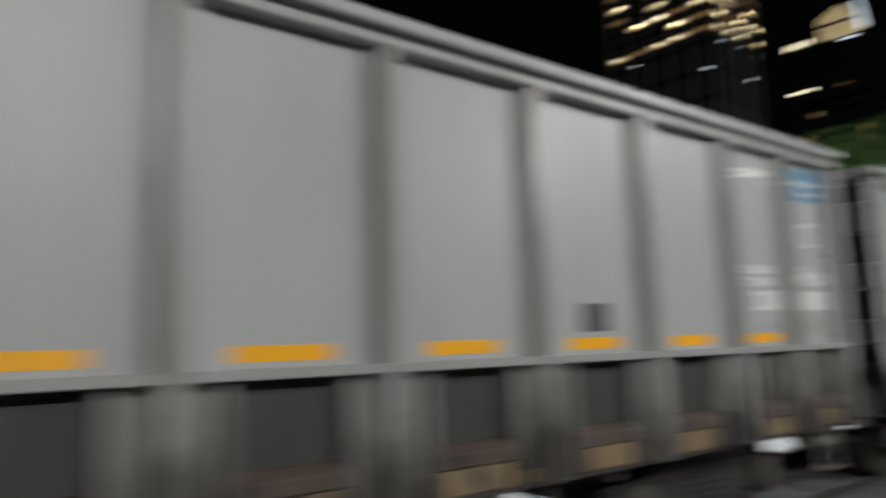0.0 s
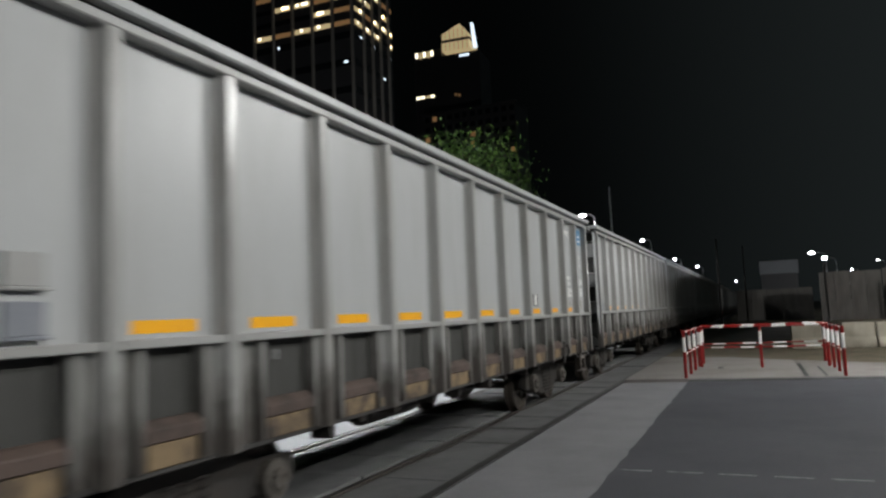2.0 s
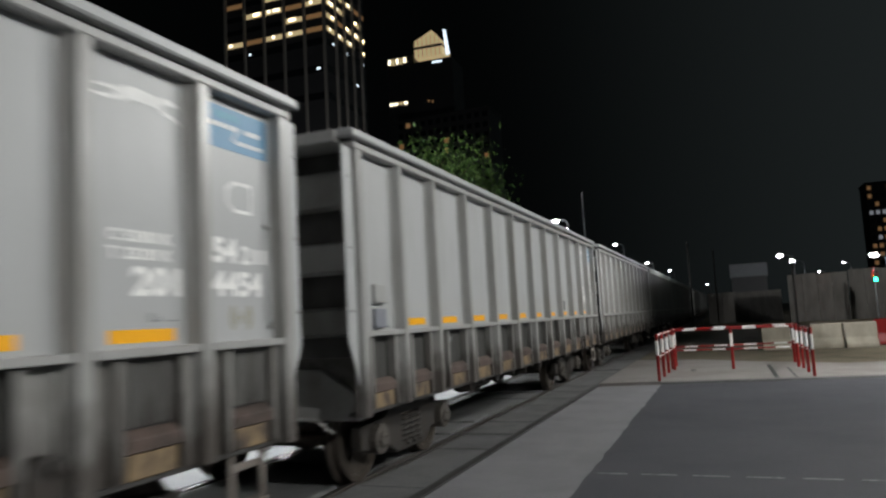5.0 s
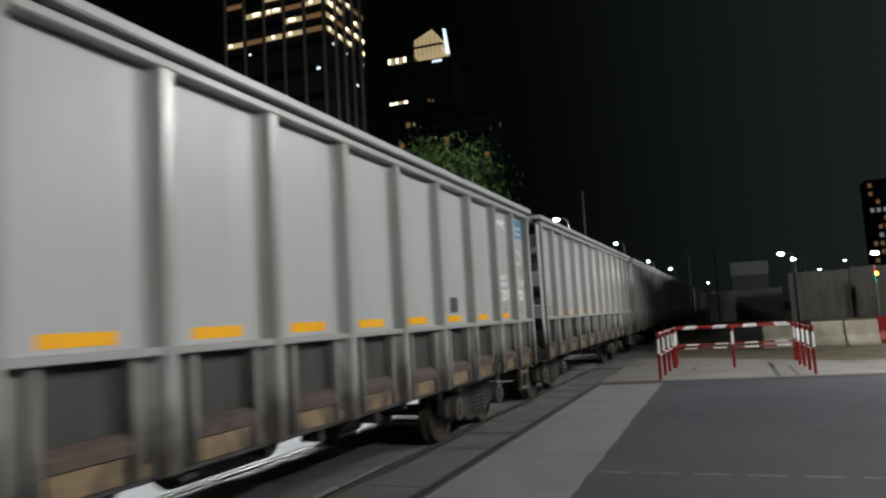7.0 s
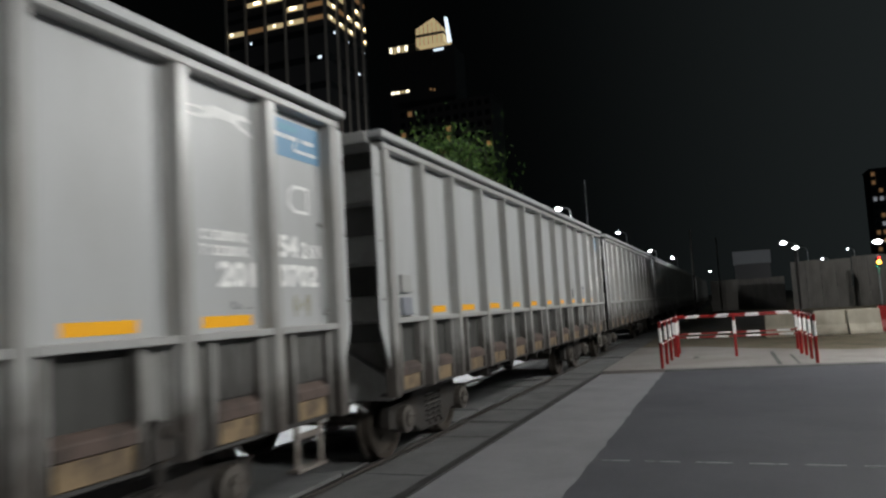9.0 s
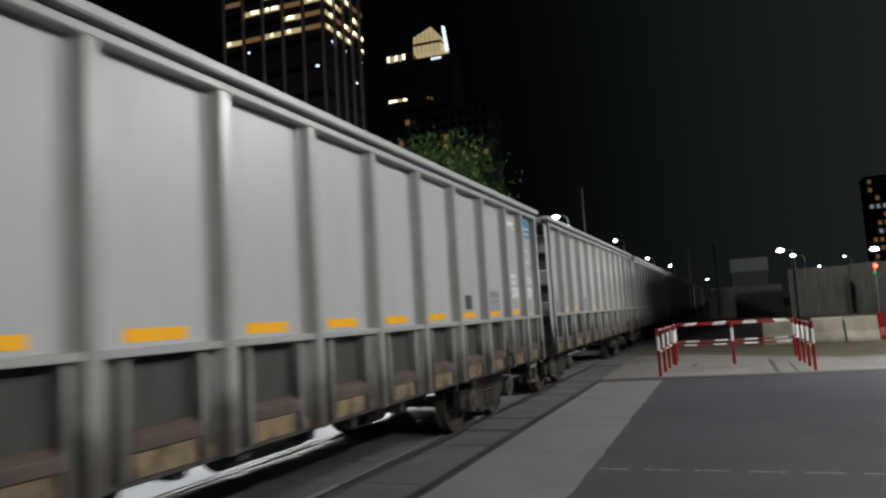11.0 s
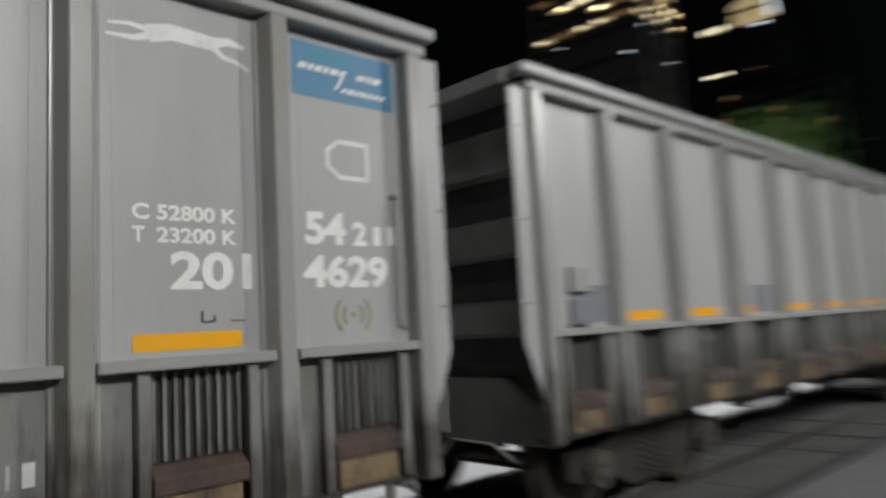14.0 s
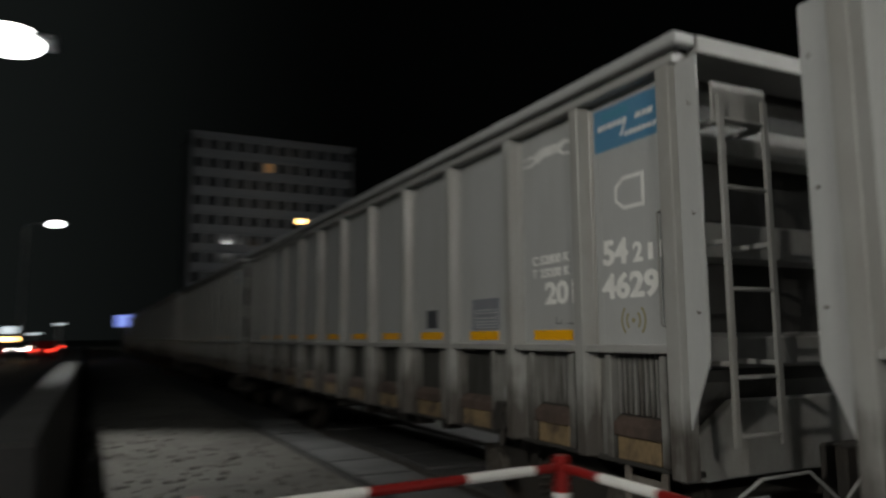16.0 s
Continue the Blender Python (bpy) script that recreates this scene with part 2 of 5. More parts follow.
# near-black: the low wall's shade is put into this colour
WALL_SHADE = worn("sooty_dark_wall", (0.02, 0.02, 0.021), (0.012, 0.012, 0.012), 0.85, 0.0, 1.5, 0.6, 40, 0.3, (1, 1, 1), 0.2)
DARK_GLASS = plain("dark_glass", (0.015, 0.017, 0.02), 0.12)
BARK = worn("bark", (0.09, 0.07, 0.05), (0.05, 0.04, 0.03), 0.9, 0.0, 3, 0.7, 25, 0.9, (1, 1, 0.3), 0.3)
CAR_WHITE = plain("white_car_paint", (0.7, 0.7, 0.7), 0.25)
CAR_DARK = plain("dark_car_paint", (0.05, 0.05, 0.06), 0.25)
CAR_RED = plain("red_car_paint", (0.35, 0.02, 0.02), 0.25)
TYRE = plain("tyre_rubber", (0.02, 0.02, 0.02), 0.8)
LAMP_GLOW = glow("lit_lamp_lens", (0.93, 0.97, 1.0), 30)
LAMP_NEAR = glow("lit_floodlight_lens", (0.9, 0.96, 1.0), 14)
ORANGE_GLOW = glow("lit_sodium_lens", (1.0, 0.55, 0.2), 12)
RED_SIG = glow("lit_red_signal", (1.0, 0.03, 0.02), 25)
AMBER_SIG = glow("lit_amber_signal", (1.0, 0.32, 0.03), 18)
GREEN_SIG = glow("lit_green_signal", (0.02, 1.0, 0.45), 14)
UNLIT = plain("unlit_signal_lens", (0.02, 0.02, 0.02), 0.3)
WIN_WARM = glow("lit_office_window", (1.0, 0.78, 0.42), 0.4)
WIN_BRIGHT = glow("bright_ceiling_lights", (1.0, 0.9, 0.65), 2.4)
WIN_DIM = glow("dim_office_window", (0.9, 0.5, 0.22), 0.12)
WIN_COOL = glow("cool_lit_window", (0.75, 0.88, 1.0), 1.4)
WIN_FAINT = glow("faint_white_window", (0.85, 0.9, 1.0), 0.16)
GREEN_SHOP = glow("lit_green_strip", (0.15, 1.0, 0.7), 2.5)
BLUE_SIGN = glow("lit_blue_sign", (0.25, 0.35, 1.0), 1.5)
TAIL = glow("lit_tail_light", (1.0, 0.05, 0.03), 8)
HEAD = glow("lit_head_light", (1.0, 0.97, 0.9), 25)


def leaf_material():
    m, n, l, b = material("leaf", 0.5)
    geo = n.new("ShaderNodeNewGeometry")
    ramp = n.new("ShaderNodeValToRGB")
    ramp.color_ramp.elements[0].color, ramp.color_ramp.elements[1].color = (0.03, 0.075, 0.015, 1), (0.1, 0.17, 0.035, 1)
    l.new(geo.outputs["Random Per Island"], ramp.inputs[0])
    l.new(ramp.outputs[0], b.inputs["Base Color"])
    b.inputs["Transmission Weight"].default_value = 0.0
    return m


LEAF = leaf_material()

# ---- building blocks ----


def box(bm, x0, x1, y0, y1, z0, z1):
    v = [bm.verts.new((x, y, z)) for x in (x0, x1) for y in (y0, y1) for z in (z0, z1)]
    for f in ((0, 1, 3, 2), (4, 6, 7, 5), (0, 4, 5, 1), (2, 3, 7, 6), (0, 2, 6, 4), (1, 5, 7, 3)):
        bm.faces.new([v[i] for i in f])


def prism(bm, outline, axis, a, b):
    """An outline of (u, v) drawn out along an axis from a to b: axis x takes (y, z), y takes (x, z), z takes (x, y)."""
    put = {"x": lambda u, v, w: (w, u, v), "y": lambda u, v, w: (u, w, v), "z": lambda u, v, w: (u, v, w)}[axis]
    lo = [bm.verts.new(put(u, v, a)) for u, v in outline]
    hi = [bm.verts.new(put(u, v, b)) for u, v in outline]
    n = len(outline)
    for i in range(n):
        bm.faces.new((lo[i], lo[(i + 1) % n], hi[(i + 1) % n], hi[i]))
    bm.faces.new(lo[::-1])
    bm.faces.new(hi)


def rod(bm, p, q, r, sides=8, r2=None):
    p, q = Vector(p), Vector(q)
    turn = (q - p).to_track_quat("Z", "Y").to_matrix()
    rings = []
    for c, rad in ((p, r), (q, r if r2 is None else r2)):
        rings.append([bm.verts.new(c + turn @ Vector((rad * math.cos(i * math.tau / sides), rad * math.sin(i * math.tau / sides), 0))) for i in range(sides)])
    for i in range(sides):
        bm.faces.new((rings[0][i], rings[0][(i + 1) % sides], rings[1][(i + 1) % sides], rings[1][i]))
    bm.faces.new(rings[0][::-1])
    bm.faces.new(rings[1])


def bent(bm, points, r, sides=7):
    for p, q in zip(points, points[1:]):
        rod(bm, p, q, r, sides)


def ball(bm, c, r, u=10, v=6, squash=1.0):
    bmesh.ops.create_uvsphere(bm, u_segments=u, v_segments=v, radius=r, matrix=Matrix.Translation(c) @ Matrix.Diagonal((1, 1, squash, 1)))


def shape(name, bm, mat, bevel=0.0, smooth=False):
    bmesh.ops.recalc_face_normals(bm, faces=bm.faces)
    if bevel:
        bmesh.ops.bevel(bm, geom=list(bm.edges), offset=bevel, segments=1, affect="EDGES", clamp_overlap=True)
    me = bpy.data.meshes.new(name)
    bm.to_mesh(me)
    bm.free()
    me.materials.append(mat)
    if smooth:
        for f in me.polygons:
            f.use_smooth = True
    return me


def part(name, me, parent, label="", at=None):
    ob = new(name, me)
    ob.parent = parent
    if at is not None:
        ob.matrix_basis = at
    return tagged(ob, label)


def thing(name, label, category, me=None, group="", kind="", at=None):
    ob = new(name, me)
    if at is not None:
        ob.matrix_basis = at
    return tagged(ob, label, category, group, kind)


def boxes(name, mat, *items, bevel=0.0):
    bm = bmesh.new()
    for it in items:
        box(bm, *it)
    return shape(name, bm, mat, bevel)


def lettering(name, text, size, mat, width=None, bold=0.006):
    """Painted lettering as a flat mesh that faces +x and reads towards +y from its lower left corner."""
    cu = bpy.data.curves.new(name, "FONT")
    cu.body, cu.size, cu.extrude, cu.offset = text, size, 0.0008, size * 0.02
    ob = bpy.data.objects.new(name, cu)
    scene.collection.objects.link(ob)
    bpy.context.view_layer.update()
    me = bpy.data.meshes.new_from_object(ob.evaluated_get(bpy.context.evaluated_depsgraph_get()))
    bpy.data.objects.remove(ob)
    bpy.data.curves.remove(cu)
    xs = [v.co.x for v in me.vertices]
    ys = [v.co.y for v in me.vertices]
    k = (width / (max(xs) - min(xs))) if width else 1.0
    h = size / (max(ys) - min(ys))
    x0, y0 = min(xs), min(ys)
    for v in me.vertices:
        v.co = Vector((v.co.z, (v.co.x - x0) * k, (v.co.y - y0) * h))
    me.materials.clear()
    me.materials.append(mat)
    bm = bmesh.new()
    for i, (dy, dz) in enumerate(((0, 0), (bold, 0), (-bold, 0), (0, bold * 0.7), (0, -bold * 0.7))):
        bm.from_mesh(me)
        for v in list(bm.verts)[-len(me.vertices):]:
            v.co += Vector((0.0003 * i, dy, dz))
    bm.to_mesh(me)
    bm.free()
    return me

# ---- ground ----
GUT, RAIL_X, RAIL_FAR, STRIP = -2.78, -3.70, -5.376, -1.42
CENTRE = -4.55


def sheet(name, mat, x0, x1, y0, y1, z, thick=0.3):
    return boxes(name, mat, (x0, x1, y0, y1, z - thick, z))


thing("ground", "wide dark ground of bare earth reaching the horizon", "ground", sheet("ground", DIRT, -900, 900, -900, 900, -0.09), kind="structure")


def kerb_y(x):
    """The near face of the far kerb, which runs slightly aslant to the track."""
    return 16.14 + 0.145 * x


rnd = random.Random(5)
edge = [(STRIP + rnd.uniform(-0.014, 0.014) + (0.02 if i % 7 == 0 else 0), -3.0 + (kerb_y(STRIP) + 2.99) * i / 60) for i in range(61)]
bm = bmesh.new()
prism(bm, edge + [(30, kerb_y(30) - 0.01), (30, -3.0)], "z", -0.08, 0.008)
thing("road", "dark worn asphalt road surface with a ragged edge", "road", shape("road", bm, ASPHALT), kind="structure")
road_left = thing("road_2", "asphalt street running away beside the railway", "road", sheet("road", ASPHALT, 0.25, 30, -600, -3.004, 0.0, 0.08), kind="structure")
thing("verge", "dark gravel verge between street and railway track", "verge", sheet("verge", DIRT, GUT, 0.0, -600, -3.004, -0.02, 0.06), kind="structure")
thing("low_wall", "dark weathered low wall between street and verge", "wall", boxes("low_wall", WALL_SHADE, (0.15, 0.4, -48, -3.3, -0.05, 1.2), bevel=0.02), kind="structure")
bm = bmesh.new()
prism(bm, [(GUT + 0.06, -3.0), (STRIP + 0.25, -3.0), (STRIP + 0.25, kerb_y(STRIP + 0.25) - 0.01), (GUT + 0.06, kerb_y(GUT) - 0.01)], "z", -0.078, 0.0)
thing("concrete_strip", "pale concrete apron strip beside the railway track", "pavement", shape("concrete_strip", bm, CONCRETE), kind="structure")
bm = bmesh.new()
prism(bm, [(GUT + 0.06, kerb_y(GUT) + 0.166), (30, kerb_y(30) + 0.166), (30, 24.4), (9.0, 21.4), (2.6, 19.9), (0.6, 21.2), (-0.8, 22.5), (GUT + 0.06, 23.0)], "z", -0.08, 0.05)
thing("pavement", "pale concrete pavement beyond the crossing", "pavement", shape("pavement", bm, PAVEMENT), kind="structure")
bm = bmesh.new()
prism(bm, [(STRIP, kerb_y(STRIP)), (30, kerb_y(30)), (30, kerb_y(30) + 0.16), (STRIP, kerb_y(STRIP) + 0.16)], "z", -0.08, 0.045)
thing("kerb_2", "dark low kerb edge of the far pavement", "kerb", shape("kerb", bm, SLAB, 0.012), kind="structure")
thing("grass_ground", "dry patchy grass ground behind the pavement", "grass", sheet("grass_ground", GRASS_GROUND, GUT + 0.06, 60, 16.9, 140, 0.02, 0.098), kind="structure")
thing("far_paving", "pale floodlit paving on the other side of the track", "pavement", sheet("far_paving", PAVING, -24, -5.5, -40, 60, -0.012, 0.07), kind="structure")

lane = thing("lane_marking", "faded white painted line across the asphalt", "road marking", kind="structure")
for i in range(9):
    x = -1.38 + i * 0.47
    part("dash", boxes("dash", ROAD_MARK, (x, x + 0.33, 7.325, 7.35, 0.008, 0.0105)), lane)

gutter = thing("track_edge_joint", "dark steel and rubber joint along the track slabs", "track edge",
               boxes("track_edge_joint", GUTTER, (GUT - 0.05, GUT + 0.058, -40, 130, -0.2, 0.016)), kind="structure")


def rail(x):
    bm = bmesh.new()
    box(bm, x - 0.035, x + 0.035, -150, 260, -0.12, 0.0)
    box(bm, x - 0.035 - 0.055, x - 0.039, -150, 260, -0.12, -0.035)
    box(bm, x + 0.039, x + 0.11, -150, 260, -0.12, -0.02)
    return thing("rail", "worn steel rail set flush between concrete slabs", "rail", shape("rail", bm, RAILSTEEL, 0.004), group="rails of the track")


rail(RAIL_X)
rail(RAIL_FAR)

# ---- train ----
LENGTH, PITCH = 12.54, 13.435
POST_Y = [0.11, 1.0, 1.92] + [1.92 + 1.0875 * i for i in range(1, 9)] + [11.54, 12.43]
OUT, PANEL = 1.55, 1.45
Z_BOT, Z_SILL, Z_TOP = 0.80, 1.535, 3.36


def mirror(me, name):
    out = me.copy()
    out.name = name
    for v in out.vertices:
        v.co.x = -v.co.x
    out.flip_normals()
    return out


def post_mesh(name):
    bm = bmesh.new()
    w = 0.046
    prism(bm, [(PANEL - 0.01, -0.1), (PANEL + 0.012, -0.1), (PANEL + 0.014, -w - 0.034), (OUT, -w), (OUT, w), (PANEL + 0.014, w + 0.034), (PANEL + 0.012, 0.1), (PANEL - 0.01, 0.1)], "z", Z_BOT, 3.19)
    return shape(name, bm, POST_PAINT, 0.006)


def corner_mesh(name, s):
    """The corner post with its tapering end flange; s points out of the wagon's end."""
    bm = bmesh.new()
    prism(bm, [(PANEL - 0.01, -0.07 * s), (OUT, -0.06 * s), (OUT, 0.05 * s), (PANEL - 0.01, 0.06 * s)][::s], "z", Z_BOT - 0.02, 3.19)
    return shape(name, bm, POST_PAINT, 0.006)


def flange_mesh(name, s, w):
    bm = bmesh.new()
    prism(bm, [(0.055 * s, 3.2), (w * s, 3.2), (w * s, 1.46), (0.055 * s, 1.06)], "x", PANEL + 0.03, PANEL + 0.05)
    return shape(name, bm, PAINT, 0.004)


M_POST, M_CORNER_A, M_CORNER_B = post_mesh("post"), corner_mesh("corner_post", -1), corner_mesh("corner_post", 1)
M_FLANGE_A, M_FLANGE_B = flange_mesh("end_flange", -1, 0.23), flange_mesh("end_flange", 1, 0.22)


def panel_meshes(w, k, shift):
    """The parts between two posts w metres apart, with y from the middle; the hatch is 2k wide, off the middle by shift."""
    h = w / 2 - 0.058
    a, c = shift - k, shift + k
    out = {}
    out["side_panel"] = [boxes("side_panel", PAINT, (PANEL - 0.025, PANEL, -h, h, 1.49, 3.2))]
    out["seam"] = [boxes("seam", PAINT, (PANEL - 0.002, PANEL + 0.002, s * (h - 0.1) - 0.008, s * (h - 0.1) + 0.008, 1.54, 3.185)) for s in (-1, 1)]
    out["sill"] = [boxes("sill", PAINT_RIB, (PANEL - 0.02, OUT - 0.008, -h + 0.004, h - 0.004, 1.485, Z_SILL), bevel=0.006)]
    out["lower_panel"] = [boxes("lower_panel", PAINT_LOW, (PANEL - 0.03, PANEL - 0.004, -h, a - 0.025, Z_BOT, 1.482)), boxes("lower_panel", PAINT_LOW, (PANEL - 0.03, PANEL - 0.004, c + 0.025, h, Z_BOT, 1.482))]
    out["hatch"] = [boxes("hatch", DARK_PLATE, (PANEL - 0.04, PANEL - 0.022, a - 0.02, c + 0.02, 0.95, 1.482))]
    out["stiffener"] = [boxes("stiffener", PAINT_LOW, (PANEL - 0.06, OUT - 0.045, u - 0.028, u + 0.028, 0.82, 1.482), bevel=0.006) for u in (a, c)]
    bm = bmesh.new()
    prism(bm, [(PANEL - 0.045, 1.09), (PANEL + 0.0, 1.085), (OUT - 0.045, 1.04), (OUT - 0.045, 0.965), (PANEL - 0.045, 0.965)], "y", a + 0.034, c - 0.034)
    out["flap"] = [shape("flap", bm, RUST_BROWN, 0.006)]
    out["base_plate"] = [boxes("base_plate", OCHRE, (PANEL - 0.05, OUT - 0.06, a + 0.06, c - 0.06, 0.82, 0.96), bevel=0.006)]
    if w > 1:
        out["foot_plate"] = [boxes("foot_plate", OCHRE, (PANEL - 0.002, PANEL + 0.012, h - 0.13, h - 0.02, 0.81, 0.89), bevel=0.004)]
    return out


KINDS = {}
for i, (a, b) in enumerate(zip(POST_Y, POST_Y[1:])):
    w = round(b - a, 2)
    shift = {2: 0.1, 9: -0.1, 10: 0.045, 11: 0.045}.get(i, 0.0)
    KINDS[i] = (w, 0.25 if w < 1 else 0.31, shift)
PANELS = {key: panel_meshes(*key) for key in set(KINDS.values())}
M_TAPE = boxes("reflective_tape", YELLOW, (PANEL, PANEL + 0.003, -0.25, 0.25, 1.564, 1.638))
M_BAR = boxes("grille_bar", PAINT_LOW, (PANEL - 0.04, PANEL - 0.015, -0.009, 0.009, 1.1, 1.48), bevel=0.003)


def top_rail(side):
    a, b = sorted((side * 1.42, side * 1.55))
    c, d = sorted((side * 1.41, side * 1.585))
    e, f = sorted((side * 1.42, side * 1.5))
    return [boxes("top_rail", PAINT_RIB, (a, b, 0.02, LENGTH - 0.02, 3.19, 3.25), bevel=0.008),
            # dark filler that stands in for the shade under the cap rail
            boxes("slot_plate", END_SHADE_GRIME, (e, f, 0.03, LENGTH - 0.03, 3.246, 3.29)),
            boxes("cap_rail", PAINT, (c, d, -0.06, LENGTH + 0.04, 3.284, Z_TOP), bevel=0.013)]


def end_rail(name, y0, y1):
    return boxes(name, PAINT_RIB, (-1.41, 1.41, y0, y1, 3.245, Z_TOP - 0.003), bevel=0.008)


def end_wall(name, y, s):
    return boxes(name, END_SHADE_GRIME, (-1.43, 1.43, *sorted((y, y - s * 0.03)), 1.3, 3.243))


def end_rib(name, y, s, z0, z1):
    bm = bmesh.new()
    o = y + s * 0.11
    prism(bm, [(y, z0), (o, z0 + 0.03), (o, z1 - 0.03), (y, z1)], "x", -1.42, 1.42)
    return shape(name, bm, END_RIB, 0.006)


def slope(name, y, s):
    bm = bmesh.new()
    prism(bm, [(y, 1.3), (y - s * 0.03, 1.3), (y - s * 0.5, 0.82), (y - s * 0.46, 0.82)], "x", -1.41, 1.41)
    return shape(name, bm, PAINT_LOW)


M_TOP = top_rail(1) + top_rail(-1)
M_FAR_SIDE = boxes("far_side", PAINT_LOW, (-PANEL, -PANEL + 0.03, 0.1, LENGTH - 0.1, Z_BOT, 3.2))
M_FAR_POST = mirror(M_POST, "post")
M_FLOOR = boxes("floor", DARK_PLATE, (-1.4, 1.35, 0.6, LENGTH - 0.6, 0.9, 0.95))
M_SOLE = boxes("side_sill", END_SHADE_GRIME, (PANEL - 0.1, PANEL + 0.02, 0.1, LENGTH - 0.1, 0.785, 0.82), bevel=0.006)
M_CENTRE = boxes("centre_sill", BOGIE, (-0.2, 0.2, 0.05, LENGTH - 0.05, 0.55, 0.88), (-1.3, 1.3, 1.75, 2.15, 0.72, 0.9), (-1.3, 1.3, 10.39, 10.79, 0.72, 0.9), bevel=0.01)
bm = bmesh.new()
prism(bm, [(-1.42, 0.74), (1.42, 0.74), (1.42, 0.94), (1.0, 1.2), (-1.0, 1.2), (-1.42, 0.94)], "y", -0.04, 0.04)
M_HEADSTOCK = shape("headstock", bm, END_RIB, 0.01)


def lump(name):
    """Brake gear between the bogies: cylinder, air tank and rods."""
    bm = bmesh.new()
    rod(bm, (0.55, 5.1, 0.62), (0.55, 6.3, 0.62), 0.17, 14)
    rod(bm, (0.9, 6.9, 0.66), (0.9, 7.35, 0.66), 0.13, 12)
    rod(bm, (0.1, 3.0, 0.5), (0.1, 9.4, 0.5), 0.022, 6)
    rod(bm, (0.75, 3.2, 0.72), (0.75, 9.2, 0.72), 0.018, 6)
    box(bm, 0.3, 0.8, 5.3, 5.36, 0.62, 0.9)
    box(bm, 0.3, 0.8, 6.05, 6.11, 0.62, 0.9)
    return shape(name, bm, BOGIE)


M_BRAKE = lump("brake_gear")


def door_gear(name):
    """Dark linkage hung under the side sill: a shaft with uneven brackets and pipes."""
    bm = bmesh.new()
    rnd = random.Random(8)
    rod(bm, (1.3, 1.2, 0.775), (1.3, LENGTH - 1.2, 0.775), 0.022, 8)
    y = 3.2
    while y < LENGTH - 3.1:
        w, d = rnd.uniform(0.06, 0.2), rnd.uniform(0.02, 0.09)
        prism(bm, [(y, 0.79), (y + w, 0.79), (y + w * 0.8, 0.75 - d), (y + w * 0.2, 0.75 - d)], "x", 1.22, 1.4)
        y += w + rnd.uniform(0.3, 0.9)
    return shape(name, bm, BOGIE)


M_DOOR_GEAR = door_gear("door_gear")


def bogie_frame(name):
    bm = bmesh.new()
    side = [(-1.18, 0.36), (-1.18, 0.58), (-0.7, 0.62), (-0.42, 0.74), (0.42, 0.74), (0.7, 0.62), (1.18, 0.58), (1.18, 0.36), (0.98, 0.32), (0.62, 0.34), (0.36, 0.2), (-0.36, 0.2), (-0.62, 0.34), (-0.98, 0.32)]
    for x in (0.98, -1.1):
        prism(bm, side, "x", x, x + 0.12)
    box(bm, -1.05, 1.05, -0.16, 0.16, 0.48, 0.72)
    return shape(name, bm, BOGIE, 0.012)


def coil(name):
    """One coil spring as a single wound bar."""
    bm = bmesh.new()
    rings = []
    for i in range(61):
        a, z = i * math.tau / 10, 0.26 + 0.34 * i / 60
        c = Vector((1.07 + 0.062 * math.cos(a), 0.062 * math.sin(a), z))
        o = Vector((math.cos(a), math.sin(a), 0))
        rings.append([bm.verts.new(c + o * (0.016 * math.cos(q)) + Vector((0, 0, 0.016 * math.sin(q)))) for q in (0, 1.57, 3.14, 4.71)])
    for p, q in zip(rings, rings[1:]):
        for i in range(4):
            bm.faces.new((p[i], p[(i + 1) % 4], q[(i + 1) % 4], q[i]))
    bm.faces.new(rings[0][::-1])
    bm.faces.new(rings[-1])
    return shape(name, bm, BOGIE)


def axlebox(name):
    bm = bmesh.new()
    rod(bm, (0.96, 0, 0.43), (1.18, 0, 0.43), 0.15, 14)
    rod(bm, (1.18, 0, 0.43), (1.21, 0, 0.43), 0.09, 12)
    for i in range(3):
        a = i * math.tau / 3 + 0.4
        rod(bm, (1.2, 0.06 * math.cos(a), 0.43 + 0.06 * math.sin(a)), (1.225, 0.06 * math.cos(a), 0.43 + 0.06 * math.sin(a)), 0.018, 6)
    return shape(name, bm, AXLE_PALE, 0.004)


def wheelset(name):
    """Two spoked-plate wheels on an axle, with the axle along x through the origin."""
    bm = bmesh.new()
    rod(bm, (-0.95, 0, 0), (0.95, 0, 0), 0.075, 12)
    for s in (1, -1):
        x = s * 0.84
        prof = [(-0.07, 0.10), (-0.02, 0.12), (-0.015, 0.34), (-0.07, 0.36), (-0.075, 0.445), (-0.045, 0.445), (-0.035, 0.42), (0.06, 0.415), (0.065, 0.36), (0.02, 0.34), (0.015, 0.12), (0.075, 0.10)]
        rings = []
        for dx, r in prof:
            rings.append([bm.verts.new((x + s * dx, r * math.cos(i * math.tau / 28), r * math.sin(i * math.tau / 28))) for i in range(28)])
        for a, b in zip(rings, rings[1:]):
            for i in range(28):
                bm.faces.new((a[i], a[(i + 1) % 28], b[(i + 1) % 28], b[i]))
        for i in range(5):
            a = i * math.tau / 5
            box(bm, x + s * 0.02 - 0.006, x + s * 0.02 + 0.012, 0.2 * math.cos(a) - 0.035, 0.2 * math.cos(a) + 0.035, 0.2 * math.sin(a) - 0.035, 0.2 * math.sin(a) + 0.035)
    return shape(name, bm, WHEEL)


M_FRAME, M_COIL, M_AXLEBOX, M_WHEELS = bogie_frame("bogie_frame"), coil("coil_spring"), axlebox("axle_box"), wheelset("wheelset")


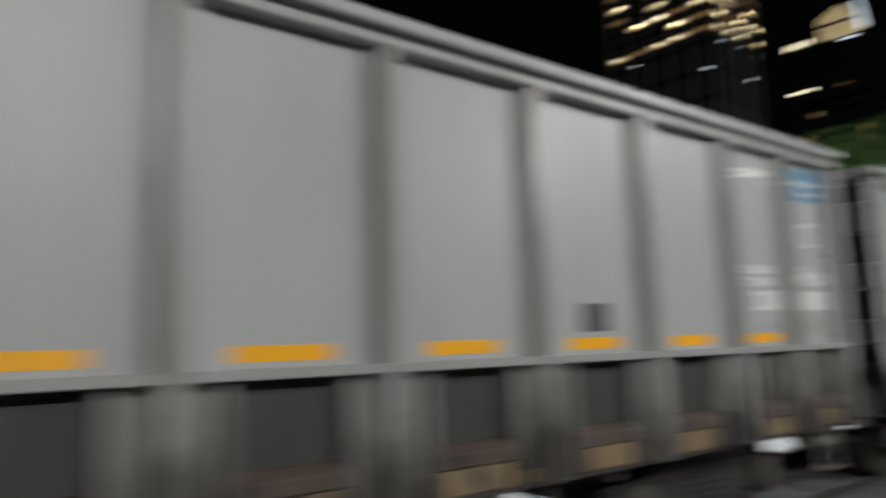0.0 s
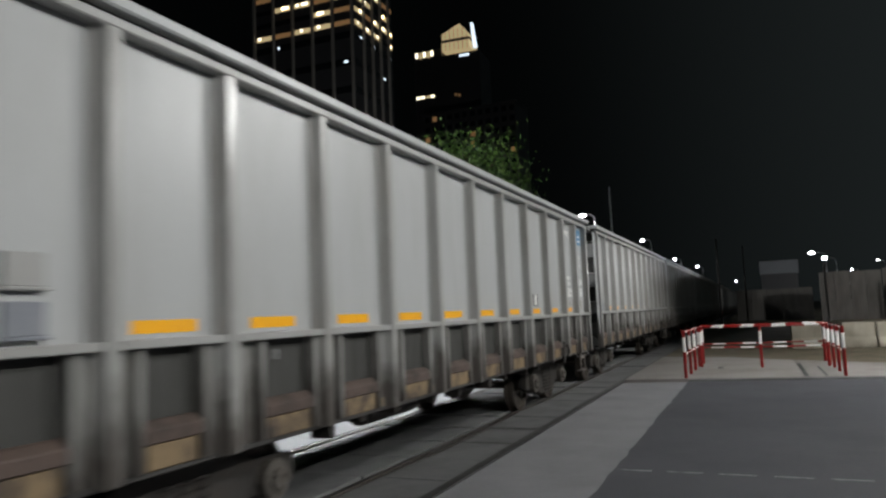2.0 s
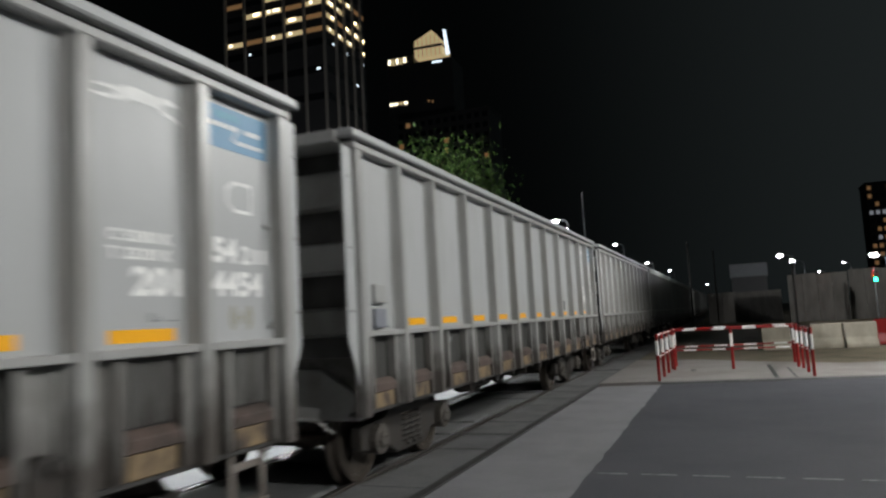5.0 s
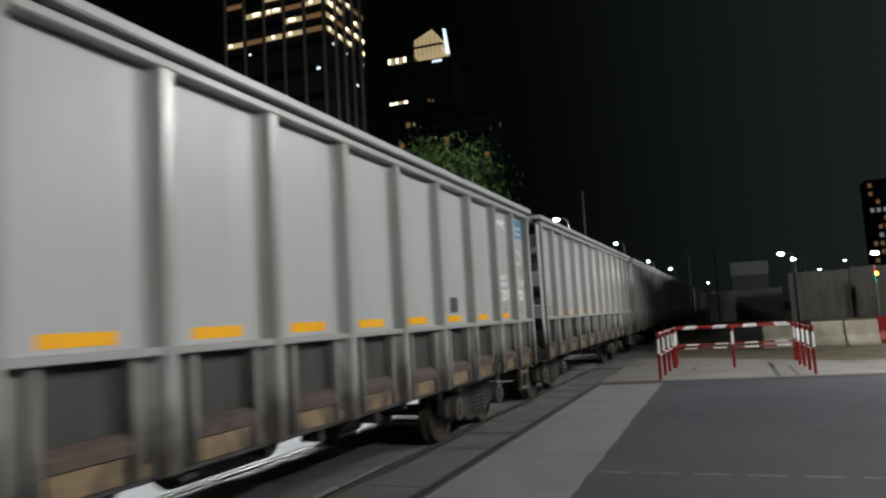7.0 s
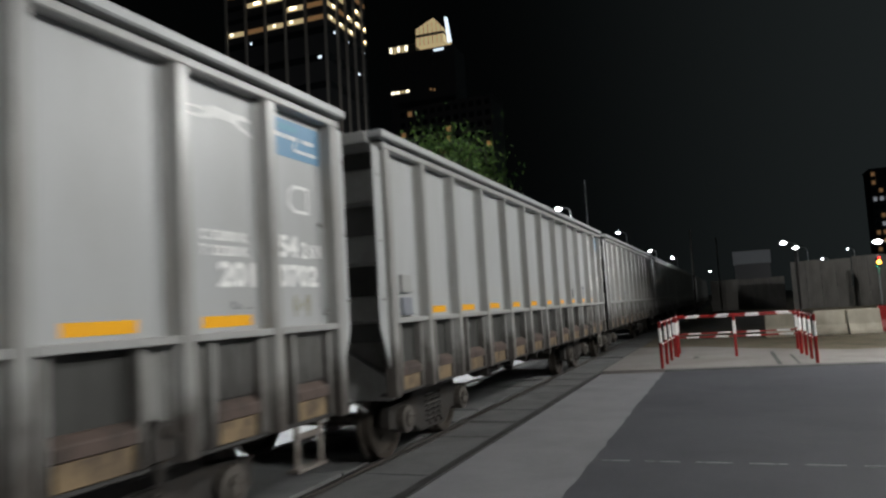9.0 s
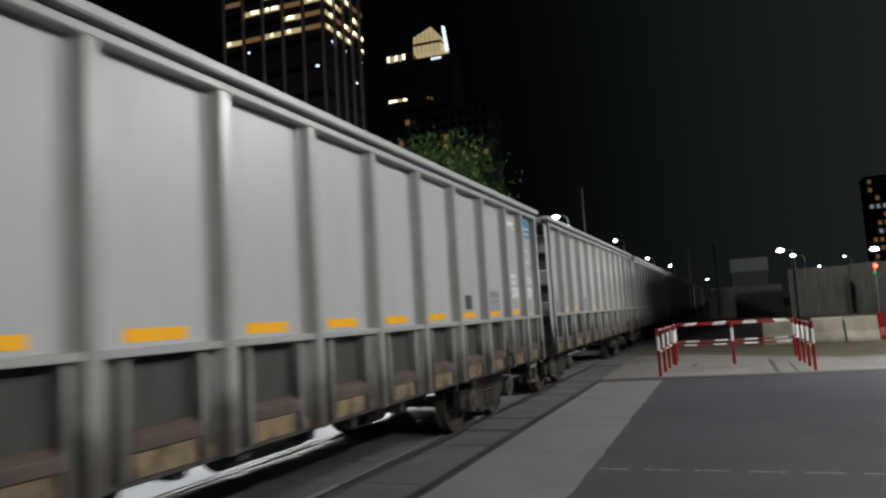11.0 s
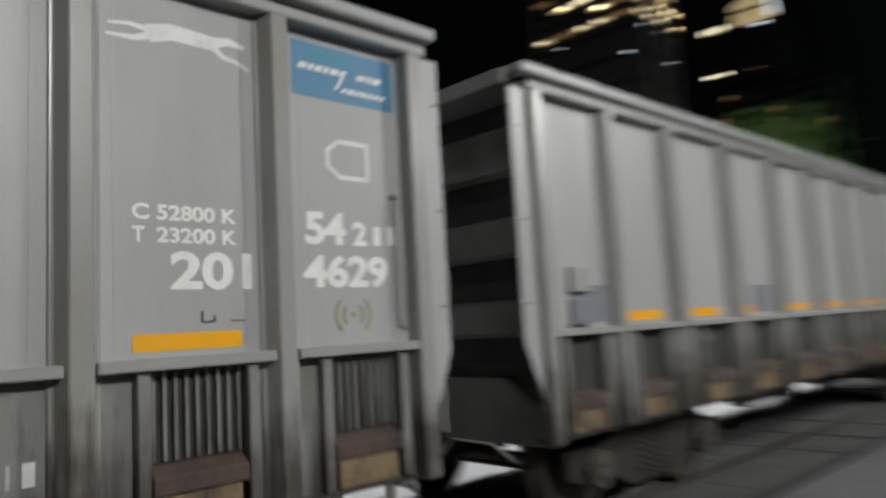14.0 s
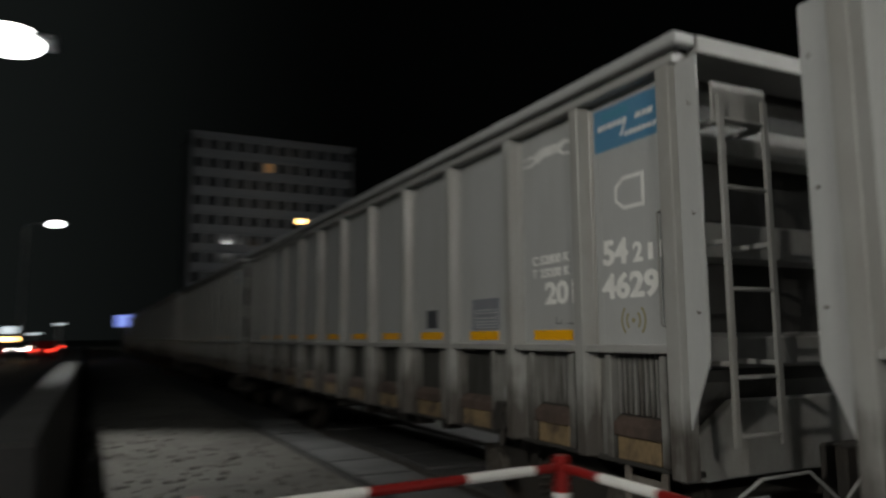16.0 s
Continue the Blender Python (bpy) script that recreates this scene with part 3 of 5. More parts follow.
def coupler(name, s):
    bm = bmesh.new()
    box(bm, -0.09, 0.09, *sorted((0, s * 0.3)), 0.6, 0.78)
    box(bm, -0.16, 0.13, *sorted((s * 0.28, s * 0.44)), 0.54, 0.84)
    box(bm, -0.3, 0.3, *sorted((0, s * 0.05)), 0.5, 0.9)
    return shape(name, bm, BOGIE, 0.02)


M_COUPLER_A, M_COUPLER_B = coupler("coupler", -1), coupler("coupler", 1)


def lever(name, s):
    bm = bmesh.new()
    bent(bm, [(1.25, s * 0.1, 0.66), (1.1, s * 0.16, 0.78), (0.75, s * 0.2, 0.8), (0.5, s * 0.22, 0.6), (0.3, s * 0.25, 0.78), (0.1, s * 0.3, 0.84)], 0.011)
    return shape(name, bm, PAINT_RIB)


def stirrup(name):
    bm = bmesh.new()
    for y in (-0.165, 0.165):
        box(bm, 1.425, 1.445, y - 0.028, y + 0.028, 0.46, 0.8)
    box(bm, 1.36, 1.47, -0.195, 0.195, 0.435, 0.46)
    box(bm, 1.42, 1.44, -0.19, 0.19, 0.67, 0.72)
    return shape(name, bm, STEP_STEEL, 0.004)


M_LEVER_A, M_LEVER_B, M_STIRRUP = lever("coupling_lever", -1), lever("coupling_lever", 1), stirrup("step_stirrup")


def ladder_rails(name):
    bm = bmesh.new()
    for x in (1.0, 1.36):
        box(bm, x - 0.022, x + 0.022, 0.3, 0.325, 0.98, 2.97)
    for x in (1.0, 1.36):
        for z in (1.42, 2.1, 2.8):
            box(bm, x - 0.02, x + 0.02, 0.02, 0.3, z, z + 0.03)
    return shape(name, bm, END_RIB, 0.004)


M_LADDER = ladder_rails("ladder_rail")
M_TREAD = boxes("ladder_plate", END_RIB, (0.96, 1.4, 0.275, 0.296, 2.8, 3.05), bevel=0.004)
M_RUNG = boxes("ladder_rung", END_RIB, (1.02, 1.34, 0.297, 0.322, -0.011, 0.011), bevel=0.004)


def grab(name):
    bm = bmesh.new()
    bent(bm, [(PANEL, 0, 2.34), (PANEL + 0.05, 0, 2.33), (PANEL + 0.05, 0, 1.66), (PANEL, 0.03, 1.62)], 0.008)
    ball(bm, (PANEL + 0.012, 0, 2.345), 0.022)
    ball(bm, (PANEL + 0.012, 0.03, 1.62), 0.022)
    return shape(name, bm, POST_PAINT)


M_GRAB = grab("grab_handle")


def placard(name):
    bm = bmesh.new()
    box(bm, PANEL, PANEL + 0.035, -0.11, 0.11, 0.0, 0.16)
    box(bm, PANEL, PANEL + 0.05, -0.12, 0.12, -0.02, 0.0)
    return shape(name, bm, PAINT_RIB, 0.004)


def brake_valve(name):
    """A sooty valve body with a stub pipe and a short lever, bolted low on the side."""
    bm = bmesh.new()
    prism(bm, [(-0.1, 0.84), (0.1, 0.84), (0.12, 0.93), (0.07, 1.05), (-0.05, 1.07), (-0.12, 0.96)], "x", PANEL - 0.002, PANEL + 0.075)
    rod(bm, (PANEL + 0.04, -0.02, 0.72), (PANEL + 0.04, -0.02, 0.86), 0.028, 8)
    rod(bm, (PANEL + 0.06, 0.03, 1.0), (PANEL + 0.1, 0.03, 1.0), 0.04, 10)
    bent(bm, [(PANEL + 0.1, 0.03, 1.0), (PANEL + 0.105, 0.1, 0.95), (PANEL + 0.105, 0.13, 0.86)], 0.01, 6)
    return shape(name, bm, BOGIE, 0.006)


def hook(name):
    bm = bmesh.new()
    bent(bm, [(PANEL + 0.05, 0, 0), (PANEL + 0.07, 0.0, -0.008), (PANEL + 0.076, 0.0, 0.008)], 0.0045, 6)
    return shape(name, bm, STEP_STEEL)


M_VALVE, M_HOOK = brake_valve("brake_valve"), hook("rope_hook")
M_PLACARD = placard("card_holder")
M_PLACARD_LOW = M_PLACARD.copy()
M_PLACARD_LOW.materials[0] = SHEET


def stroke(bm, pts, w0, w1, x):
    """A tapering flat band along the points, in one closed outline."""
    left, right = [], []
    for n, (a, b) in enumerate(pts):
        p, q = Vector(pts[max(n - 1, 0)]), Vector(pts[min(n + 1, len(pts) - 1)])
        e = (q - p).normalized()
        f = w0 + (w1 - w0) * n / (len(pts) - 1)
        left.append((a - e.y * f, b + e.x * f))
        right.append((a + e.y * f, b - e.x * f))
    for n in range(len(pts) - 1):
        q = [left[n], left[n + 1], right[n + 1], right[n]]
        bm.faces.new([bm.verts.new((x, u, v)) for u, v in q])


def running_mark(name):
    """A leaping four-legged mark, as a plain flat shape facing +x."""
    bm = bmesh.new()
    x = PANEL + 0.002
    stroke(bm, [(-0.16, 0.035), (-0.05, 0.065), (0.08, 0.06), (0.16, 0.055)], 0.042, 0.034, x)
    stroke(bm, [(0.14, 0.06), (0.23, 0.085), (0.31, 0.07)], 0.028, 0.01, x + 0.001)
    stroke(bm, [(0.14, 0.05), (0.2, 0.0), (0.27, -0.01), (0.33, -0.04)], 0.018, 0.006, x + 0.002)
    stroke(bm, [(-0.14, 0.03), (-0.22, 0.0), (-0.34, -0.005)], 0.02, 0.006, x + 0.001)
    stroke(bm, [(-0.14, 0.05), (-0.24, 0.06), (-0.33, 0.045)], 0.015, 0.005, x + 0.002)
    for f in bm.faces:
        f.normal_update()
        if f.normal.x < 0:
            f.normal_flip()
    bmesh.ops.remove_doubles(bm, verts=bm.verts, dist=0.0001)
    g = bmesh.ops.extrude_face_region(bm, geom=list(bm.faces))
    bmesh.ops.translate(bm, vec=(0.0006, 0, 0), verts=[e for e in g["geom"] if isinstance(e, bmesh.types.BMVert)])
    return shape(name, bm, FADED_WHITE)


def arrow_mark(name):
    """An outlined plate with one pointed end, as four-cornered strokes."""
    bm = bmesh.new()
    outer = [(0.145, 0.11), (0.145, -0.11), (-0.055, -0.11), (-0.14, -0.05), (-0.14, 0.05), (-0.055, 0.11)]
    inner = [(0.118, 0.085), (0.118, -0.085), (-0.048, -0.085), (-0.115, -0.04), (-0.115, 0.04), (-0.048, 0.085)]
    x0, x1 = PANEL + 0.001, PANEL + 0.004
    rings = [[bm.verts.new((x, u, v)) for u, v in pts] for x, pts in ((x0, outer), (x1, outer), (x1, inner), (x0, inner))]
    for a, b in zip(rings, rings[1:] + rings[:1]):
        for i in range(6):
            bm.faces.new((a[i], a[(i + 1) % 6], b[(i + 1) % 6], b[i]))
    return shape(name, bm, FADED_WHITE)


def arc(name, r, side):
    """One flat bowed stroke of the radio mark."""
    bm = bmesh.new()
    rings = []
    for i in range(9):
        a = -0.8 + 0.2 * i
        rings.append([bm.verts.new((x, side * q * math.cos(a), q * math.sin(a))) for x, q in ((PANEL + 0.001, r - 0.008), (PANEL + 0.004, r - 0.008), (PANEL + 0.004, r + 0.008), (PANEL + 0.001, r + 0.008))])
    for p, q in zip(rings, rings[1:]):
        for i in range(4):
            bm.faces.new((p[i], p[(i + 1) % 4], q[(i + 1) % 4], q[i]))
    bm.faces.new(rings[0][::-1])
    bm.faces.new(rings[-1])
    return shape(name, bm, OLIVE)


def dot(name):
    bm = bmesh.new()
    rod(bm, (PANEL + 0.001, 0, 0), (PANEL + 0.004, 0, 0), 0.016, 10)
    return shape(name, bm, OLIVE)


def strokes(name, mat, rows):
    """Short plain bars that stand for lettering that cannot be read: (y0, y1, z0, z1)."""
    return boxes(name, mat, *[(PANEL + 0.004, PANEL + 0.007, *r) for r in rows])


M_RUN, M_ARROW, M_WAVE = running_mark("running_mark"), arrow_mark("arrow_mark"), dot("radio_mark")
M_ARCS = [arc("radio_arc", r, q) for r in (0.062, 0.11) for q in (-1, 1)]
M_BLUE = boxes("blue_panel", BLUE, (PANEL, PANEL + 0.003, -0.335, 0.335, 2.84, 3.135))
M_BLUE_TXT = []
for y0, z0, tall, widths in ((-0.3, 2.985, 0.034, (0.05, 0.03, 0.045, 0.03, 0.05, 0.035, 0, 0.06, 0.03, 0.05)), (-0.03, 2.895, 0.028, (0.03, 0.04, 0.025, 0.035, 0.03, 0.04, 0.03))):
    for w in widths:
        if w:
            bm = bmesh.new()
            prism(bm, [(y0, z0), (y0 + w, z0), (y0 + w + 0.018, z0 + tall), (y0 + 0.018, z0 + tall)], "x", PANEL + 0.004, PANEL + 0.006)
            M_BLUE_TXT.append(shape("logo_bar", bm, FADED_WHITE))
        y0 += w + 0.011 if w else 0.07
bm = bmesh.new()
prism(bm, [(-0.07, 2.905), (-0.05, 2.905), (0.0, 2.99), (-0.02, 2.99)], "x", PANEL + 0.004, PANEL + 0.006)
M_BLUE_TXT.append(shape("logo_bar", bm, FADED_WHITE))
M_BLUE_GREEN = boxes("teal_patch", TEAL, (PANEL + 0.0035, PANEL + 0.0045, -0.25, 0.02, 3.05, 3.1))
M_C = lettering("load_text", "C 52800 K", 0.068, WHITE_PAINT, 0.48, 0.002)
M_T = lettering("tare_text", "T", 0.068, WHITE_PAINT, 0.05, 0.002)
M_TN = lettering("tare_text", "23200 K", 0.068, WHITE_PAINT, 0.375, 0.002)
M_201 = lettering("series_text", "201", 0.165, WHITE_PAINT, 0.385)
M_54 = lettering("class_text", "54", 0.165, WHITE_PAINT, 0.24)
M_21 = lettering("class_text", "2", 0.125, WHITE_PAINT, 0.085, 0.004)
M_1 = lettering("class_text", "1", 0.1, WHITE_PAINT, 0.04, 0.003)
M_BARS = strokes("faded_number", WHITE_PAINT, [(i * 0.135, i * 0.135 + 0.095, 1.835, 2.0) for i in range(4)])
M_SQUARE = boxes("dark_square_plate", DARK_SQ, (PANEL, PANEL + 0.004, -0.125, 0.125, 1.675, 1.857))
M_SHEET = boxes("notice_board", SHEET, (PANEL, PANEL + 0.004, -0.24, 0.24, 1.648, 1.92))
M_SHEET_BARS = [strokes("text_bar", PALE_TEXT, [r]) for r in [(-0.17, 0.19, z, z + 0.012) for z in (1.665, 1.69, 1.715, 1.745, 1.79, 1.815)] + [(-0.182, -0.174, 1.665, 1.82), (0.194, 0.202, 1.665, 1.82)]]
M_SCRAWL = strokes("chalk_scrawl", DARK_SQ, [(-0.09, -0.082, 0.0, 0.05), (-0.09, -0.03, 0.0, 0.006), (-0.03, -0.023, 0.0, 0.03), (0.05, 0.12, 0.0, 0.006)])
M_STENCIL = boxes("white_tag", PALE_TEXT, (PANEL - 0.021, PANEL - 0.018, -0.012, 0.0, 1.34, 1.41), (PANEL - 0.021, PANEL - 0.018, 0.03, 0.04, 1.34, 1.41))


def wagon():
    w = thing("open_wagon", "light grey steel open-topped freight wagon with ribbed sides and yellow tape", "freight wagon", group="wagons of the moving train")
    for i, (a, b) in enumerate(zip(POST_Y, POST_Y[1:])):
        width, k, shift = KINDS[i]
        mid = pose(0, (a + b) / 2, 0)
        for name, meshes in PANELS[KINDS[i]].items():
            for me in meshes:
                part(name, me, w, "dark grimy recessed plate" if name == "hatch" else "", mid)
        if i >= 10:
            g = part("grille", boxes("grille", PAINT_LOW, (PANEL - 0.05, PANEL - 0.02, shift - k + 0.03, shift + k - 0.03, 1.455, 1.482)), w, "upright bar grille", mid)
            for j in range(9):
                part("grille_bar", M_BAR, g, "", pose(0.02, shift + (j - 4) * (k - 0.04) / 4.3, 0))
        if 1 <= i <= 10:
            part("reflective_tape", M_TAPE, w, "yellow reflective strip", pose(0, (a + b) / 2 + (0.015 if i == 10 else -0.02), 0))
    for y in POST_Y[1:-1]:
        part("post", M_POST, w, "", pose(0, y, 0))
    part("corner_post", M_CORNER_A, w, "", pose(0, POST_Y[0], 0))
    part("corner_post", M_CORNER_B, w, "", pose(0, POST_Y[-1], 0))
    part("end_flange", M_FLANGE_A, w, "", pose(0, POST_Y[0], 0))
    part("end_flange", M_FLANGE_B, w, "", pose(0, POST_Y[-1], 0))
    part("end_flange", mirror(M_FLANGE_A, "end_flange"), w, "", pose(0, POST_Y[0], 0))
    part("end_flange", mirror(M_FLANGE_B, "end_flange"), w, "", pose(0, POST_Y[-1], 0))
    for me in M_TOP:
        part(me.name.split(".")[0], me, w)
    part("end_rail", end_rail("end_rail", -0.085, 0.34), w)
    part("end_rail", end_rail("end_rail", LENGTH - 0.34, LENGTH + 0.05), w)
    part("far_side", M_FAR_SIDE, w)
    for y in POST_Y:
        part("post", M_FAR_POST, w, "", pose(0, y, 0))
    for y, s in ((0.3, -1), (LENGTH - 0.3, 1)):
        part("end_wall", end_wall("end_wall", y, s), w)
        for z0, z1 in ((2.68, 3.06), (2.07, 2.38), (1.49, 1.77)) if s < 0 else ((2.7, 2.96), (2.04, 2.31), (1.38, 1.61)):
            part("end_rib", end_rib("end_rib", y, s, z0, z1), w)
        part("slope_sheet", slope("slope_sheet", y, s), w)
    for name, me in (("floor", M_FLOOR), ("side_sill", M_SOLE), ("centre_sill", M_CENTRE), ("brake_gear", M_BRAKE), ("door_gear", M_DOOR_GEAR)):
        part(name, me, w)
    part("headstock", M_HEADSTOCK, w, "", pose(0, 0.22, 0))
    part("headstock", M_HEADSTOCK, w, "", pose(0, LENGTH - 0.22, 0))
    part("coupler", M_COUPLER_A, w, "", pose(0, 0.18, 0))
    part("coupler", M_COUPLER_B, w, "", pose(0, LENGTH - 0.18, 0))
    part("coupling_lever", M_LEVER_A, w, "grey bent rod", pose(0, 0.1, 0))
    part("coupling_lever", M_LEVER_B, w, "grey bent rod", pose(0, LENGTH - 0.1, 0))
    part("step_stirrup", M_STIRRUP, w, "pale grey step under the body", pose(0, LENGTH - 0.51, 0))
    ladder = part("ladder", M_LADDER, w, "", pose(0, LENGTH - 0.17, 0))
    part("ladder_plate", M_TREAD, ladder)
    for z in (1.04, 1.36, 1.85, 2.43, 2.83):
        part("ladder_rung", M_RUNG, ladder, "", pose(0, 0, z))
    part("grab_handle", M_GRAB, w, "thin dark rod handle", pose(0, LENGTH - 0.25, 0))
    part("brake_valve", M_VALVE, w, "sooty valve with a lever", pose(0, 10.42, 0))
    for z in (1.72, 2.28, 2.92):
        part("rope_hook", M_HOOK, w, "", pose(0, POST_Y[-1] + 0.17, z))
        part("rope_hook", M_HOOK, w, "", pose(0, POST_Y[0] - 0.17, z))
    part("card_holder", M_PLACARD, w, "", pose(0, 0.55, 1.81))
    part("card_holder", M_PLACARD_LOW, w, "", pose(0, 0.55, 1.58))
    b = LENGTH
    part("blue_panel", M_BLUE, w, "faded blue company panel", pose(0, b - 0.545, 0))
    for me in M_BLUE_TXT:
        part("logo_bar", me, w, "white plain bar", pose(0, b - 0.545, 0))
    part("teal_patch", M_BLUE_GREEN, w, "teal patch", pose(0, b - 0.545, 0))
    part("arrow_mark", M_ARROW, w, "white outlined mark", pose(0, b - 0.55, 2.52))
    radio = part("radio_mark", M_WAVE, w, "olive radio wave mark", pose(0, b - 0.55, 1.69))
    for me in M_ARCS:
        part("radio_arc", me, radio)
    part("running_mark", M_RUN, w, "white leaping mark", pose(0, b - 1.455, 2.94))
    part("load_text", M_C, w, "white load lettering", pose(PANEL + 0.002, b - 1.69, 2.135))
    part("tare_text", M_T, w, "white tare lettering", pose(PANEL + 0.002, b - 1.69, 2.035))
    part("tare_text", M_TN, w, "white tare lettering", pose(PANEL + 0.002, b - 1.585, 2.035))
    part("series_text", M_201, w, "white stencilled number", pose(PANEL + 0.003, b - 1.525, 1.83))
    part("class_text", M_54, w, "white stencilled number", pose(PANEL + 0.002, b - 0.825, 2.06))
    part("class_text", M_21, w, "", pose(PANEL + 0.002, b - 0.53, 2.06))
    part("class_text", M_1, w, "", pose(PANEL + 0.002, b - 0.39, 2.065))
    part("class_text", M_1, w, "", pose(PANEL + 0.002, b - 0.29, 2.07))
    part("chalk_scrawl", M_SCRAWL, w, "dark scrawl", pose(0, b - 1.3, 1.68))
    part("white_tag", M_STENCIL, w, "white stencil mark", pose(0, POST_Y[2] + 0.55, 0))
    for y in (1.95, LENGTH - 1.95):
        bogie = part("bogie", M_FRAME, w, "", pose(0, y, 0))
        for dy in (-0.17, 0, 0.17):
            part("coil_spring", M_COIL, bogie, "", pose(0, dy, 0))
        for dy in (-0.87, 0.87):
            part("axle_box", M_AXLEBOX, bogie, "", pose(0, dy, 0))
    return w


FIRST, LAST = -6, 6
START_Y = 48.42
SLACK = {-2: 0.085}


def wagon_y(k):
    """Where wagon k stands at the start; the couplings are not all stretched alike."""
    return START_Y + PITCH * k + SLACK.get(k, 0.0)


wagons, wheelsets = {}, []
model = wagon()
for k in range(FIRST, LAST + 1):
    at = pose(CENTRE, wagon_y(k), 0)
    if k == FIRST:
        w = model
        w.matrix_basis = at
    else:
        w = copy_thing(model, at)
    wagons[k] = w
NUMBERS = {-3: "4454", -2: "0702", -1: "4629"}
for k, w in wagons.items():
    if k in NUMBERS:
        part("number_text", lettering("number_text", NUMBERS[k], 0.165, WHITE_PAINT, 0.535), w, "white stencilled number", pose(PANEL + 0.002, LENGTH - 0.845, 1.835))
    else:
        part("number_text", M_BARS, w, "white worn number", pose(0, LENGTH - 0.8, 0))
    mids = [(a + b) / 2 for a, b in zip(POST_Y, POST_Y[1:])]
    if k in (-1, -2, -3, -4):
        plate = part("dark_square_plate", M_SQUARE, w, "small dark square plate", pose(0, mids[8], 0))
        if k == -3:
            part("white_patch", boxes("white_patch", WHITE_PAINT, (PANEL + 0.004, PANEL + 0.006, -0.07, 0.055, 1.69, 1.85)), plate, "white patch")
    if k == -1:
        part("white_tag", boxes("white_tag", FADED_WHITE, (PANEL - 0.003, PANEL - 0.001, 10.44, 10.485, 1.09, 1.18)), w, "white stencil mark")
        part("white_tag", boxes("white_tag", PALE_TEXT, (PANEL - 0.003, PANEL - 0.001, 10.385, 10.4, 1.09, 1.18)), w, "faded white stencil mark")
        board = part("notice_board", M_SHEET, w, "grey notice sheet", pose(0, mids[9] + 0.005, 0))
        for me in M_SHEET_BARS:
            part("text_bar", me, board, "pale printed line")
    if k == 0:
        for j in (0, 3):
            part("notice_board", M_SHEET, w, "grey notice sheet", pose(0, mids[j] + 0.12, -0.08))
    for y in (1.95 - 0.87, 1.95 + 0.87, LENGTH - 1.95 - 0.87, LENGTH - 1.95 + 0.87):
        wheelsets.append((part("wheelset", M_WHEELS, w, "", pose(0, y, 0.42)), y, k))

# ---- barriers ----


def barrier(label, corners, posts_per, rails=(1.04, 0.6), z=0.05, tall=1.09):
    b = thing("pipe_barrier", label, "barrier", group="red and white pipe barriers", at=pose(0, 0, z))

    def pipe(name, p, q, r, bands):
        p, q = Vector(p), Vector(q)
        bm = bmesh.new()
        rod(bm, p, q, r, 12)
        ob = part(name, shape(name, bm, RED), b)
        for lo, hi in bands:
            bm = bmesh.new()
            rod(bm, p.lerp(q, lo), p.lerp(q, hi), r * 1.05, 12)
            part("white_band", shape("white_band", bm, BAR_WHITE), ob, "white reflective band")

    for (x0, y0), (x1, y1) in zip(corners, corners[1:]):
        n = max(1, round(math.hypot(x1 - x0, y1 - y0) / 1.45))
        for zr in rails:
            for i in range(n):
                f, g = i / n, (i + 1) / n
                pipe("rail", (x0 + (x1 - x0) * f, y0 + (y1 - y0) * f, zr), (x0 + (x1 - x0) * g, y0 + (y1 - y0) * g, zr), 0.02, ((0.18, 0.4), (0.68, 0.9)))
    done = set()
    for ((x0, y0), (x1, y1)), n in zip(zip(corners, corners[1:]), posts_per):
        for i in range(n + 1):
            x, y = x0 + (x1 - x0) * i / n, y0 + (y1 - y0) * i / n
            if (round(x, 2), round(y, 2)) not in done:
                done.add((round(x, 2), round(y, 2)))
                pipe("post", (x, y, 0), (x, y, tall), 0.034, ((0.55, 0.86),))
    return b


barrier("red and white steel pipe barrier standing on the pale pavement", [(-1.48, 16.2), (-1.38, 20.2), (1.5, 20.6), (1.55, 16.66)], (4, 1, 4), (0.97, 0.5), tall=1.0)
barrier("short red and white steel pipe barrier inside a larger one", [(-1.34, 19.0), (0.02, 18.87), (1.46, 19.1)], (1, 1), (0.97, 0.48), tall=1.0)
# thin dark strips, 4 mm proud of the pavement
for x, y0, y1, w in ((0.84, 16.5, 19.9, 0.09), (1.21, 16.6, 19.0, 0.05), (-0.9, 18.6, 19.0, 0.12)):
    thing("pavement_slot", "dark narrow slot set in the pale pavement", "slot", boxes("pavement_slot", GUTTER, (x - w / 2, x + w / 2, y0, y1, 0.0, 0.054)), kind="structure")
barrier("red and white steel pipe barrier beside the track verge", [(1.2, -2.35), (-1.84, -2.62), (-1.78, 0.4)], (2, 2), z=0.0)

# ---- far pieces beyond the barrier ----


def jersey(name, length):
    bm = bmesh.new()
    prism(bm, [(-0.3, 0), (0.3, 0), (0.28, 0.12), (0.14, 0.34), (0.09, 0.8), (-0.09, 0.8), (-0.14, 0.34), (-0.28, 0.12)], "x", -length / 2, length / 2)
    return shape(name, bm, JERSEY, 0.02)


